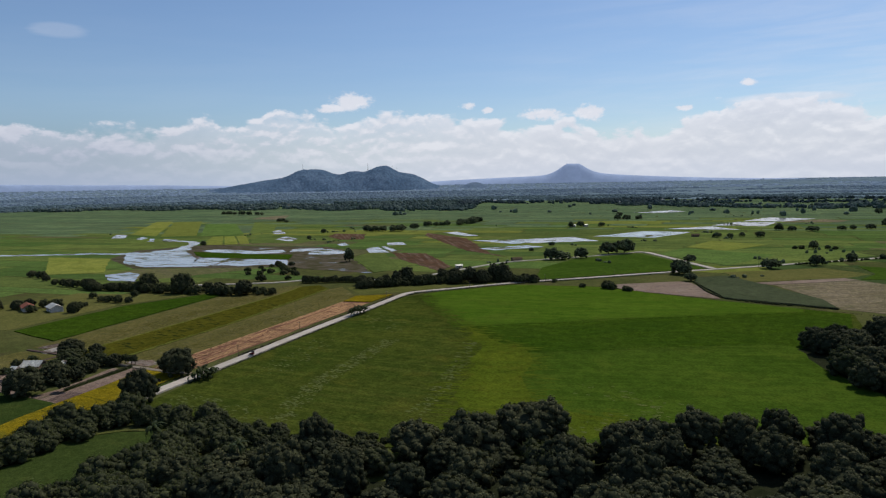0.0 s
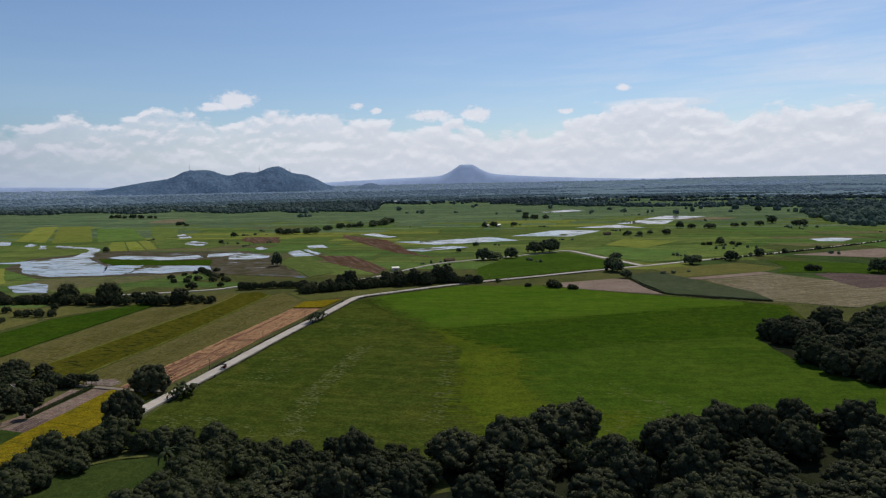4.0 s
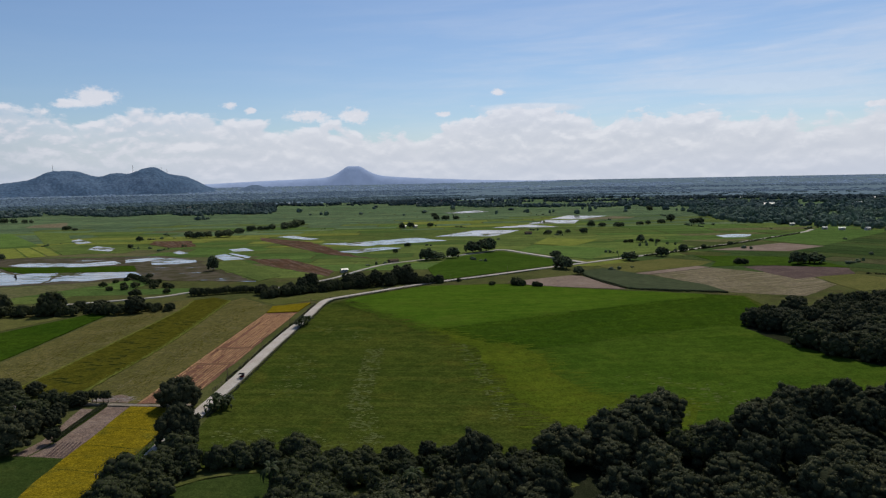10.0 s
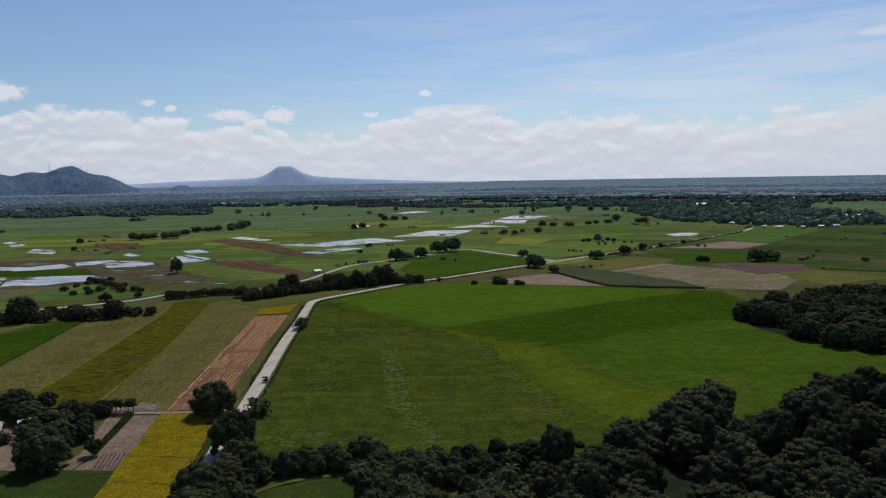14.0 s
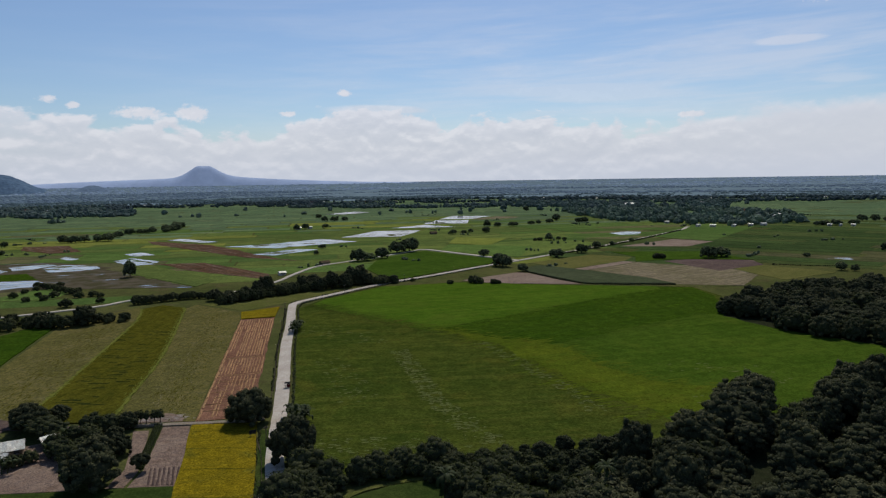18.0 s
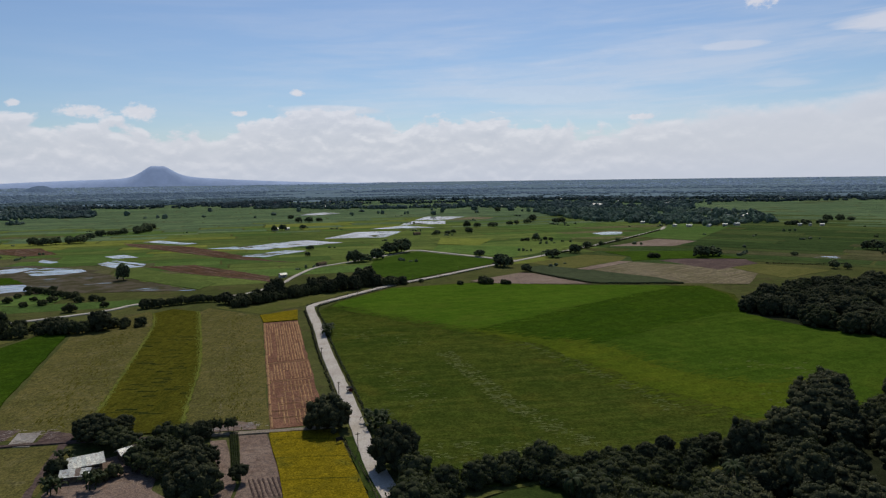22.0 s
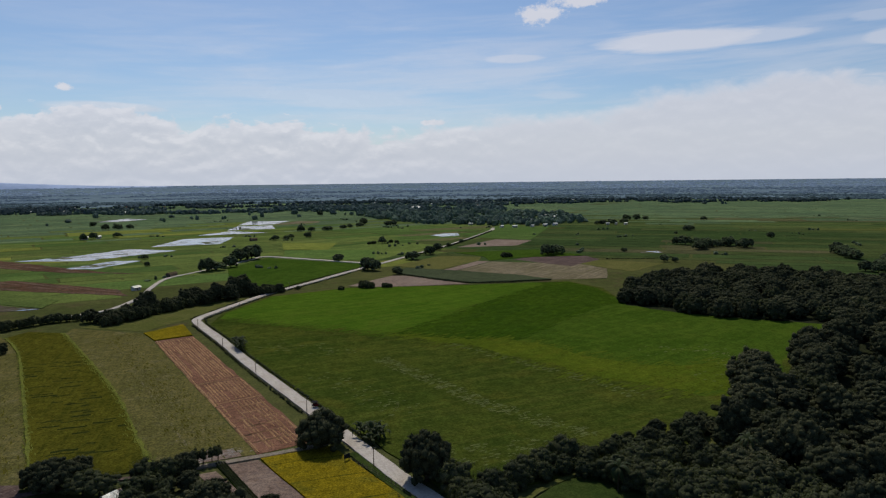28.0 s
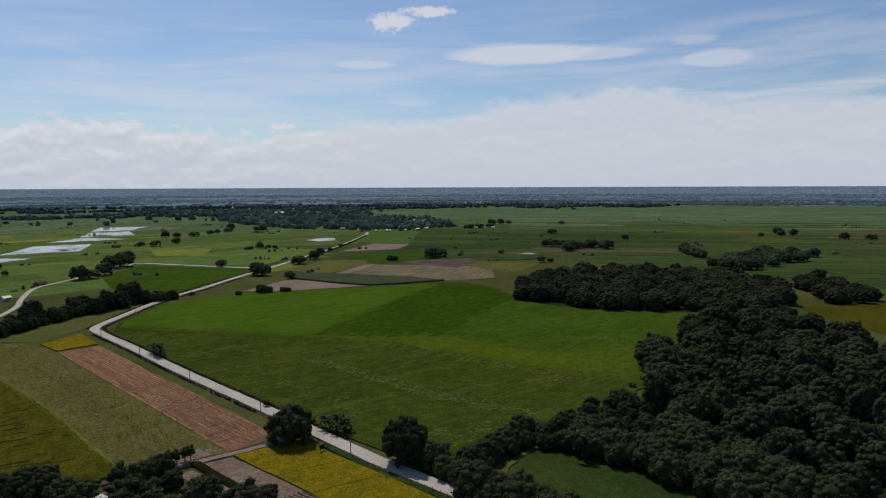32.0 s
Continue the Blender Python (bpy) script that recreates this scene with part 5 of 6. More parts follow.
for x, y, s in ((-57, 147, 1.3), (-52, 150, 1.3), (-47, 154, 1.2), (-54, 143, 1.4), (-111, 127, 0.9), (-97, 134, 1.0), (-91, 129, 1.1), (-122, 121, 0.8), (-105, 139, 0.6), (-128, 117, 0.9), (-116, 138, 0.8)):
    plant("scrub", x, y, s, 0, "forest edge scrub")
# farmstead trees
for kind, x, y, s, v in (("broad", -235, 132, 0.86, 0), ("mango", -239, 146, 0.78, 1), ("mango", -236, 152, 0.55, 0), ("mango", -241, 162, 0.44, 1), ("mango", -241, 172, 0.52, 0), ("scrub", -245, 170, 0.9, 1),
                         ("acacia", -259.5, 166, 0.58, 0), ("broad", -268.5, 173, 0.70, 1), ("mango", -264, 181, 0.52, 0), ("mango", -273, 178, 0.6, 1), ("scrub", -250, 170, 1.0, 0), ("scrub", -246, 161, 0.7, 0),
                         ("scrub", -247, 155, 0.7, 1), ("scrub", -252, 163, 0.8, 1), ("scrub", -269.5, 146, 0.5, 0), ("scrub", -259.5, 146, 0.6, 0), ("scrub", -257, 149, 0.6, 1), ("scrub", -270.5, 152, 0.8, 0), ("scrub", -249, 164, 0.8, 0), ("scrub", -253.5, 155.5, 0.9, 1), ("acacia", -263, 168.5, 0.6, 0), ("scrub", -250, 151, 0.9, 0), ("scrub", -246, 147, 0.9, 1)):
    plant(kind, x, y, s, v, "farmstead trees")
plant("small", -226.6, 140.6, 1.0, 0, "", "small neat tree on the bare soil plot")
for x, y in ((-236.6, 174.2), (-238.4, 174.6), (-234.4, 174.6), (-233.0, 174.9)):
    plant("sapling", x, y, 1.1, 0, "saplings by the lane")
# trees along the western ditch
for kind, x, y, s, v in (("ragged", -394, 317, 0.98, 0), ("ragged", -362, 317, 1.08, 1), ("mango", -335, 322, 0.86, 0), ("mango", -341, 329, 0.72, 1), ("mango", -318, 327, 1.0, 1), ("scrub", -357, 334, 1.0, 0), ("scrub", -347, 330, 0.9, 1),
                         ("mango", -438, 305, 0.80, 1), ("mango", -447, 309, 0.72, 0), ("mango", -430, 303, 0.66, 0), ("mango", -466, 309, 0.6, 1), ("scrub", -457, 308, 1.0, 0), ("scrub", -474, 310, 0.9, 1), ("scrub", -485, 311, 0.8, 0),
                         ("mango", -512, 322, 0.5, 1), ("scrub", -414, 312, 1.0, 0), ("scrub", -406, 311, 1.1, 1), ("scrub", -420, 306, 1.0, 0), ("scrub", -380, 312, 0.9, 1), ("scrub", -328, 328, 0.8, 0)):
    plant(kind, x, y, s, v, "ditch trees")
for kind, x, y, s, v in (("scrub", -308, 329, 0.6, 1), ("scrub", -302, 330, 0.45, 0), ("scrub", -401, 280, 0.75, 0), ("scrub", -384, 273, 0.7, 1), ("scrub", -378, 274, 0.8, 0), ("scrub", -371, 275, 0.85, 1), ("scrub", -364, 277, 0.7, 0),
                         ("scrub", -382, 296, 0.7, 1), ("scrub", -378, 258, 0.5, 0), ("scrub", -384, 259, 0.45, 1), ("ragged", -366, 242, 0.5, 0), ("scrub", -391, 249, 1.0, 0), ("scrub", -399, 247, 0.9, 1), ("mango", -409, 244, 0.55, 0),
                         ("scrub", -390, 233, 0.8, 1), ("scrub", -373, 250, 0.8, 0), ("mango", -418, 230, 0.6, 1), ("mango", -408, 236, 0.6, 1), ("scrub", -530, 330, 1.1, 0), ("mango", -545, 332, 0.6, 0)):
    plant(kind, x, y, s, v, "ditch trees")
for p in smooth_line([(-432, 306), (-404, 316), (-372, 322), (-344, 328), (-318, 330), (-300, 334)], 4.6):
    plant("scrub", p.x + rng.uniform(-2, 2), p.y + rng.uniform(-2.5, 2.5), rng.uniform(0.45, 1.0), rng.randrange(2), "ditch trees")
for p in smooth_line([(-440, 302), (-412, 309), (-380, 314), (-350, 319), (-326, 325)], 5.0):
    plant("scrub", p.x + rng.uniform(-3, 3), p.y + rng.uniform(-4, 3), rng.uniform(0.7, 1.25), rng.randrange(2), "ditch trees")
for i, p in enumerate(smooth_line([(-313, 383), (-298, 392), (-286, 399), (-276, 399)], 3.4)):
    plant("scrub", p.x + rng.uniform(-1, 1), p.y + rng.uniform(-1, 1), rng.uniform(0.65, 1.1), i % 2, "roadside hedge trees")
plant("mango", -270, 390, 0.74, 0, "roadside hedge trees")
hedge = [(-263, 381), (-250, 392), (-240, 402), (-228, 412), (-214, 424), (-200, 433), (-188, 439), (-176, 442), (-164, 446)]
for i, p in enumerate(smooth_line(hedge, 5.2)):
    for off in (-3.0, 3.5):
        kind = rng.choice(("mango", "scrub", "scrub", "tall", "ragged"))
        plant(kind, p.x + rng.uniform(-2, 2) - off * 0.7, p.y + rng.uniform(-2, 2) + off, rng.uniform(0.36, 0.60) if kind == "ragged" else rng.uniform(0.58, 1.02), rng.randrange(2), "hedgerow trees")
for p in smooth_line(hedge, 3.4):
    plant("scrub", p.x + rng.uniform(-1.5, 1.5), p.y + rng.uniform(-4, 4), rng.uniform(0.7, 1.25), rng.randrange(2), "hedgerow trees")
for x, y, s in ((-192, 441, 0.98), (-186, 443, 1.05), (-222, 420, 0.8), (-246, 398, 0.8)):
    plant("tall", x, y, s, 1, "hedgerow trees")

# lone trees among the paddies
plant("mid", -361, 507, 1.0, 0, "lone field trees", "", 1.6)
for kind, x, y, s, v in (("mid_wide", -194, 577, 1.25, 0), ("mid_wide", -186, 581, 1.05, 1), ("mid", -173, 595, 1.3, 1), ("mid_wide", -159, 638, 1.3, 0), ("mid_wide", -147, 650, 1.5, 1), ("mid", -81, 594, 1.1, 0),
                         ("mid", -78, 520, 1.3, 1), ("mid", -74, 514, 1.1, 0), ("mid", -66, 485, 0.85, 0), ("mid_wide", -19, 571, 1.15, 0), ("mid", 12, 603, 0.95, 1), ("mid", 18, 611, 0.5, 0), ("mid", 12, 738, 0.95, 0),
                         ("mid", 24, 742, 0.5, 1), ("mid", -602, 792, 0.8, 0), ("mid", -557, 701, 0.7, 1), ("mid", -625, 589, 0.9, 0)):
    plant(kind, x, y, s * rng.uniform(0.85, 1.2), v, "lone field trees", "", s * rng.uniform(0.75, 1.15))
for kind, x, y, s, v in (("mid", -870, 1015, 1.2, 0), ("mid", -886, 1042, 1.0, 1), ("mid", -850, 1010, 0.8, 0), ("mid", 38, 643, 0.8, 1), ("mid", 62, 668, 0.65, 0), ("mid", 96, 706, 0.6, 1), ("mid_wide", 104, 540, 1.15, 0), ("mid_wide", 118, 546, 1.2, 1), ("mid", 111, 549, 1.15, 0), ("mid_wide", 436, 708, 0.95, 0),
                         ("mid", 448, 714, 1.0, 1), ("mid", 630, 872, 1.1, 0), ("mid", 484, 894, 1.0, 1), ("mid", 474, 888, 1.0, 0), ("mid", 574, 949, 0.8, 1), ("mid_wide", 544, 938, 1.2, 0), ("mid_wide", 528, 944, 1.2, 1),
                         ("mid", 560, 935, 1.0, 0), ("mid", 416, 878, 0.9, 0), ("mid_wide", 428, 880, 1.1, 0), ("mid_wide", 440, 872, 1.1, 1)):
    plant(kind, x, y, s * rng.uniform(0.85, 1.2), v, "lone field trees", "", s * rng.uniform(0.75, 1.15))
for kind, x, y, s, v in (("mid", 431, 571, 0.9, 1), ("mid", 384, 674, 0.5, 0), ("mid", 187, 533, 0.55, 1), ("mid", 161, 449, 0.8, 0), ("mid", 168, 444, 0.6, 1), ("mid", 658, 470, 1.2, 0), ("mid_wide", 672, 498, 1.2, 0),
                         ("mid", 645, 480, 1.0, 1), ("mid", 604, 486, 0.9, 0), ("mid", 640, 397, 1.2, 1), ("mid_wide", 662, 375, 1.2, 1), ("mid", -85, 855, 0.9, 0), ("mid", -71, 856, 0.9, 1), ("mid", -60, 880, 0.8, 0),
                         ("mid", -40, 873, 1.0, 1), ("mid", -23, 984, 1.1, 0), ("mid", -8, 983, 1.1, 1), ("mid_wide", 15, 983, 1.1, 0)):
    plant(kind, x, y, s * rng.uniform(0.85, 1.2), v, "lone field trees", "", s * rng.uniform(0.75, 1.15))
for kind, x, y, s, v in (("mid", 49, 1016, 1.0, 1), ("mid", 62, 1024, 1.0, 0), ("mid", 83, 1039, 1.1, 1), ("mid", 105, 1090, 1.3, 0), ("mid", 129, 1037, 1.2, 1), ("mid", 138, 1036, 1.1, 0), ("mid", 127, 1452, 1.2, 1),
                         ("mid", -301, 994, 1.1, 0), ("mid_wide", -290, 1006, 1.0, 1), ("mid", -262, 1020, 0.9, 0), ("mid", -301, 1307, 1.2, 1), ("mid", -280, 1200, 1.2, 0), ("mid_wide", -262, 1190, 1.2, 1), ("mid", -245, 1205, 1.2, 0),
                         ("mid", -236, 640, 0.5, 1), ("mid", -236, 705, 0.7, 1)):
    plant(kind, x, y, s * rng.uniform(0.85, 1.2), v, "lone field trees", "", s * rng.uniform(0.75, 1.15))
for line, n in (([(-560, 834), (-516, 858)], 7), ([(-530, 915), (-522, 922)], 2), ([(-530, 960), (-491, 1000), (-495, 1096)], 16), ([(256, 505), (292, 525), (310, 500)], 10), ([(286, 560), (312, 530)], 5), ([(310, 385), (340, 425)], 7), ([(-1240, 1250), (-1120, 1244)], 6)):
    pts = smooth_line(line, sum((Vector(a) - Vector(b)).length for a, b in zip(line, line[1:])) / n)
    for p in pts:
        plant(rng.choice(("mid", "mid_wide")), p.x + rng.uniform(-5, 5), p.y + rng.uniform(-5, 5), rng.uniform(0.8, 1.35), rng.randrange(2), "tree rows")
for x, y, s in ((-401, 420, 1.5), (-385, 404, 1.3), (-376, 407, 1.5), (-403, 438, 1.2), (-401, 450, 1.2), (-375, 418, 1.6), (-393, 466, 1.4), (-358, 414, 1.6), (-370, 441, 1.2), (-352, 419, 1.5), (-338, 394, 1.3), (-346, 415, 1.2),
                (-408, 466, 1.5), (-402, 460, 1.5), (-396, 455, 1.6), (-390, 450, 1.6), (-384, 444, 1.6), (-378, 438, 1.6), (-371, 432, 1.7), (-365, 426, 1.6), (-388, 425, 1.1), (-352, 381, 2.0)):
    plant("bush", x, y, s, 0, "orchard bushes")
for x, y, s in ((-110, 432, 2.2), (-106, 430, 1.8), (-97, 427, 1.4), (-94, 426, 1.2), (61, 546, 2.0), (66, 545, 1.8), (-126, 431, 1.2), (-162, 441, 1.2), (-150, 448, 1.0), (2, 738, 1.6), (-4, 737, 1.3), (30, 740, 1.4), (-92, 149, 0.7), (-100, 146, 0.7), (-104, 147, 0.8)):
    plant("bush", x, y, s, 0, "field bushes")
# belt of trees east of the wood
for x, y in scatter([(318, 352), (392, 372), (404, 318), (330, 300), (250, 300), (240, 330)], 13, rng):
    plant(rng.choice(("mid", "mid_wide")), x, y, rng.uniform(0.8, 1.2), rng.randrange(2), "eastern belt trees")
for x, y in scatter([(128, 182), (150, 168), (205, 196), (235, 240), (190, 238)], 11, rng):
    plant(rng.choice(("wood_a", "wood_b")), x, y, rng.uniform(0.6, 0.85), rng.randrange(2), "wood trees")


# ---- far woods, joined ----
def blob_wood(name, spots, material, label, fine=True):
    v2, f2, v1, f1 = ico()
    v, f = (v2, f2) if fine else (v1, f1)
    g = np.random.default_rng(len(spots))
    n = len(spots)
    s = np.array(spots)
    jit = 1 + g.uniform(-0.30, 0.22, (n, len(v), 1))
    pts = v[None] * jit * np.stack([s[:, 3], s[:, 3], s[:, 4] * 0.62], 1)[:, None, :]
    pts[:, :, 2] = np.maximum(pts[:, :, 2], -s[:, None, 4] * 0.45)
    pts += np.stack([s[:, 0], s[:, 1], s[:, 2] + s[:, 4] * 0.42], 1)[:, None, :]
    faces = (f[None] + (np.arange(n) * len(v))[:, None, None]).reshape(-1, 3)
    return tagged(mesh_ob(name, pts.reshape(-1, 3).tolist(), faces.tolist(), material, smooth=not fine), label, "woods", "", "stuff")


def wooded(a, r, x, y):
    """How thickly the land is wooded at an azimuth (degrees left of north), a distance and a place."""
    n = noise.fractal(Vector((x / 300, y / 170, 3.3)), 0.8, 2.0, 4)
    m = noise.noise(Vector((x / 70, y / 70, 9.1)))
    d = 0.0
    if a > 21:
        belt = 1690 + max(0.0, a - 28) * 24 + 60 * sin(a * 0.9)
        width = 150 + 320 * max(0.0, noise.noise(Vector((a / 4, 0.3, 1.7))) + 0.3)
        d = 0.9 if belt < r < belt + width else 0.8 if r > belt + width and n > -0.20 else 0.0
        if a < 27 and r < belt:
            d = 0.5 if n > 0.45 and r > 1400 else 0.0
    elif a > -12:
        start = 1690 + max(0.0, a) * 24 + 40 * sin(a * 1.3)
        d = 0.9 if start < r < start + 80 and n > -0.22 else 0.8 if r > start + 130 and n > 0.04 else 0.012 if r > 1350 else 0.0
    elif a > -26:
        d = 0.8 if r > 1420 and n > (0.02 if r > 1700 else -0.05) else 0.0
    else:
        d = 0.8 if r > 1960 + 160 * sin(a * 0.3) + max(0.0, -a - 42) * 30 and n > 0.06 else 0.0
    return d * (1.15 if m > -0.15 else 0.35)


VILLAGE = [(180, 1130), (200, 1040), (256, 985), (264, 910), (290, 893), (380, 922), (440, 940), (475, 1000), (520, 1100), (560, 1180), (540, 1330), (380, 1560), (240, 1560), (185, 1300)]
groves = {"far_woods": [], "far_woods_2": [], "far_woods_3": []}
gen = random.Random(21)
r = 900.0
while r < 2450:
    side = 4.9 if r < 1500 else 6.4
    a = -72.0
    while a < 70.0:
        x, y = CX - sin(radians(a)) * r, CY + cos(radians(a)) * r
        d = (0.85 if noise.noise(Vector((x / 60, y / 60, 2.0))) > -0.10 else 0.06) if inside((x, y), VILLAGE) else wooded(a, r, x, y)
        if gen.random() < d * 0.8:
            k = gen.choice((0.6, 0.8, 0.95, 1.1, 1.4))
            # Hazed colours change with distance; the west keeps the belt colour farther out.
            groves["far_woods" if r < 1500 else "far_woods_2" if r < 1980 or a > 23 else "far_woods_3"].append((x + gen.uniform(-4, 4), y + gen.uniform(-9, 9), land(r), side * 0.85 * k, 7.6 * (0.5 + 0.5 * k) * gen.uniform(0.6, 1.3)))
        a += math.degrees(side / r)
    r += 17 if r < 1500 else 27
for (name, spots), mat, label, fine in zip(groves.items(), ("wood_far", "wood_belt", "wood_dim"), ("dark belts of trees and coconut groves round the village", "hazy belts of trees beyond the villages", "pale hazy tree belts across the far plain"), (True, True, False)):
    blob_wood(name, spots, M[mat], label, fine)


# Each farther ring is bluer and glows more, painting the haze.
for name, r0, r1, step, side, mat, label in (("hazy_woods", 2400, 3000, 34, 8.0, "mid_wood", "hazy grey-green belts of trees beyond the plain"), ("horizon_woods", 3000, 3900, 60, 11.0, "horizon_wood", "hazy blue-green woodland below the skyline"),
                                             ("skyline_woods", 3900, 4790, 95, 14.0, "skyline_wood", "skyline woodland painted pale blue with haze")):
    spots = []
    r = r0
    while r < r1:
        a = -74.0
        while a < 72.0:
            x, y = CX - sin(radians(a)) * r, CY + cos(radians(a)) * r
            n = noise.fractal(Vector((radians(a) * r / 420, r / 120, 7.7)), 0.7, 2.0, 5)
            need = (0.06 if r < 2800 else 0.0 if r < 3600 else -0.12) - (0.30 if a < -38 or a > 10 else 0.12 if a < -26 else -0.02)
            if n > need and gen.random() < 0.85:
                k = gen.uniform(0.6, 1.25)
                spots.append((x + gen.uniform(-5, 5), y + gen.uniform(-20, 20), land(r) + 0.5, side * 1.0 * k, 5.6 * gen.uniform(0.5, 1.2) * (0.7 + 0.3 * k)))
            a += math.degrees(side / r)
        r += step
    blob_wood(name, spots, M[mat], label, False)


# small shrubs along the bunds
spots = []
for _ in range(80):
    a, r = gen.uniform(-66, 62), gen.uniform(460, 1350)
    x, y = CX - sin(radians(a)) * r, CY + cos(radians(a)) * r
    if not (west(x, y) or east(x, y)) or (x < -330 and y < 620):
        continue
    turn = radians(gen.choice((8, 98, 46, 136)))
    for i in range(gen.randrange(1, 7)):
        q = i * gen.uniform(3, 9)
        spots.append((x + cos(turn) * q, y + sin(turn) * q, 0.0, gen.uniform(0.8, 2.3), gen.uniform(1.2, 3.4)))
blob_wood("bund_shrubs", spots, M["leaf_far"], "scattered shrubs along the paddy bunds", True)


# ---- low hedges and bank plants along the roads ----
def hedgerow(name, line, off, width, height, label, spacing=0.9, seed=0, skip=()):
    g = np.random.default_rng(seed)
    pts = smooth_line(line, spacing)
    lumps = []
    for i, p in enumerate(pts):
        a, b = pts[max(i - 1, 0)], pts[min(i + 1, len(pts) - 1)]
        t = (b - a).normalized()
        s = Vector((-t.y, t.x))
        if g.random() < 0.14:
            continue
        q = p + s * (off + g.uniform(-0.5, 0.5) * width)
        r = height * g.uniform(0.35, 0.75)
        lumps.append((q.x, q.y, r * 0.7, r, 1.0))
    return tagged(foliage(name, leafy(g, lumps, 40, 0.35), M["leaf_light"]), label, "hedge", "", "stuff")


hedgerow("hedge_east", ROAD[4:10], -3.7, 0.7, 0.8, "low dark hedge along the rice field", 0.55, 1)
hedgerow("hedge_west", ROAD[5:9], 3.4, 0.9, 0.8, "straggling weeds along the roadside fence", 1.0, 2)
hedgerow("hedge_south", ROAD[1:5], 4.6, 1.6, 0.6, "weeds on the bank beside the ripe rice", 0.9, 3)
hedgerow("hedge_bend", ROAD[9:14], -4.0, 0.8, 0.7, "low hedge between road and bright rice", 1.0, 4)
hedgerow("hedge_bend_far", ROAD[9:15], 3.6, 0.9, 1.0, "weeds along the far side of the road", 1.6, 5)
hedgerow("hedge_cane", [(-63, 480), (-38, 419), (18, 404)], 0.0, 1.0, 1.2, "dark hedge bounding the grey-green crop", 0.7, 6)
hedgerow("hedge_field", [(-117, 439), (-45, 413), (24, 394), (56, 392)], 0.0, 0.6, 0.45, "thin dark hedge behind the rice field", 1.2, 7)
hedgerow("hedge_road_east", [(-5, 606), (60, 672), (125, 745), (205, 842)], -3.8, 1.5, 1.7, "shrubs along the embankment of the far road", 1.1, 8)
hedgerow("hedge_olive", [(132, 489), (160, 474), (190, 470)], 0.0, 1.6, 1.2, "hedge beyond the ploughed field", 1.4, 9)

# ---- ploughed strip with furrows ----
A, B, C, D = Vector((-242, 328)), Vector((-225.4, 332)), Vector((-207.6, 178)), Vector((-223.2, 175.4))
plough = tagged(slab("ploughed_strip", [tuple(A), tuple(B), tuple(C), tuple(D)], 0.12, M["soil_red"], "reddish ploughed strip with dry furrows beside the road", "field", 0.3), kind="structure")


def ridge(p, q, width, height, material, parent, seed):
    g = random.Random(seed)
    n = max(2, int((q - p).length / 3.0))
    t = (q - p).normalized()
    s = Vector((-t.y, t.x))
    verts, faces = [], []
    for i in range(n + 1):
        c = p.lerp(q, i / n) + s * g.uniform(-0.12, 0.12)
        w, h = width * g.uniform(0.7, 1.2), height * g.uniform(0.5, 1.3)
        for k, z in ((-0.5, 0.0), (-0.12, h), (0.15, h * 0.9), (0.5, 0.0)):
            verts.append((c.x + s.x * w * k, c.y + s.y * w * k, 0.12 + z))
        if i:
            b = (i - 1) * 4
            faces += [(b + k, b + k + 1, b + k + 5, b + k + 4) for k in range(3)]
    return mesh_ob("ridge", verts, faces, material, parent)


for f0, f1, n in ((0.015, 0.515, 15), (0.535, 0.68, 14), (0.70, 0.985, 13)):
    for i in range(n):
        u = (i + 0.6) / (n + 0.2)
        left, right = A.lerp(D, f0).lerp(B.lerp(C, f0), u), A.lerp(D, f1).lerp(B.lerp(C, f1), u)
        cuts = sorted(rng.uniform(0.0, 1.0) for _ in range(3))
        for lo, hi in zip([0.0] + cuts, cuts + [1.0]):
            if hi - lo > 0.05 and rng.random() < (0.92 if f0 < 0.6 else 0.7):
                side = Vector((rng.uniform(-0.14, 0.14), 0))
                ridge(left.lerp(right, lo + 0.01) + side, left.lerp(right, hi - 0.01) + side, rng.uniform(0.45, 0.65), rng.uniform(0.14, 0.26), M["ridge_red"], plough, i * 7 + int(f0 * 100 + lo * 1000))
for f in (0.525, 0.69):
    ridge(A.lerp(D, f) + Vector((0.3, 0)), B.lerp(C, f) - Vector((0.3, 0)), 0.9, 0.3, M["ridge_red"], plough, int(f * 1000))
for k in range(14):
    p, q = A.lerp(D, k / 14 + 0.004), A.lerp(D, (k + 1) / 14 - 0.004)
    ridge(p + Vector((0.5, 0)), q + Vector((0.5, 0)), 0.8, 0.3, M["ridge_red"], plough, 900 + k)
for k in range(6):
    f = 0.735 + k * 0.042
    p, q = A.lerp(D, f), B.lerp(C, f)
    ridge(p.lerp(q, rng.uniform(0.04, 0.3)), p.lerp(q, rng.uniform(0.6, 0.96)), 0.5, 0.2, M["ridge_red"], plough, 950 + k)
beds = thing("seed_beds", 0, 0, 0, 0, "rows of raised seed beds on bare soil", "field", "", "structure")
for i in range(7):
    u = (i + 0.5) / 7
    p, q = Vector((-222.6, 131.8)).lerp(Vector((-215, 131.8)), u), Vector((-225.2, 141.8)).lerp(Vector((-217.4, 141.8)), u)
    ridge(p, q, 0.62, 0.28, M["soil_purple"], beds, 300 + i)
veg = thing("vegetable_rows", 0, 0, 0, 0, "rows of leafy vegetables in a long bed", "crop", "", "structure")
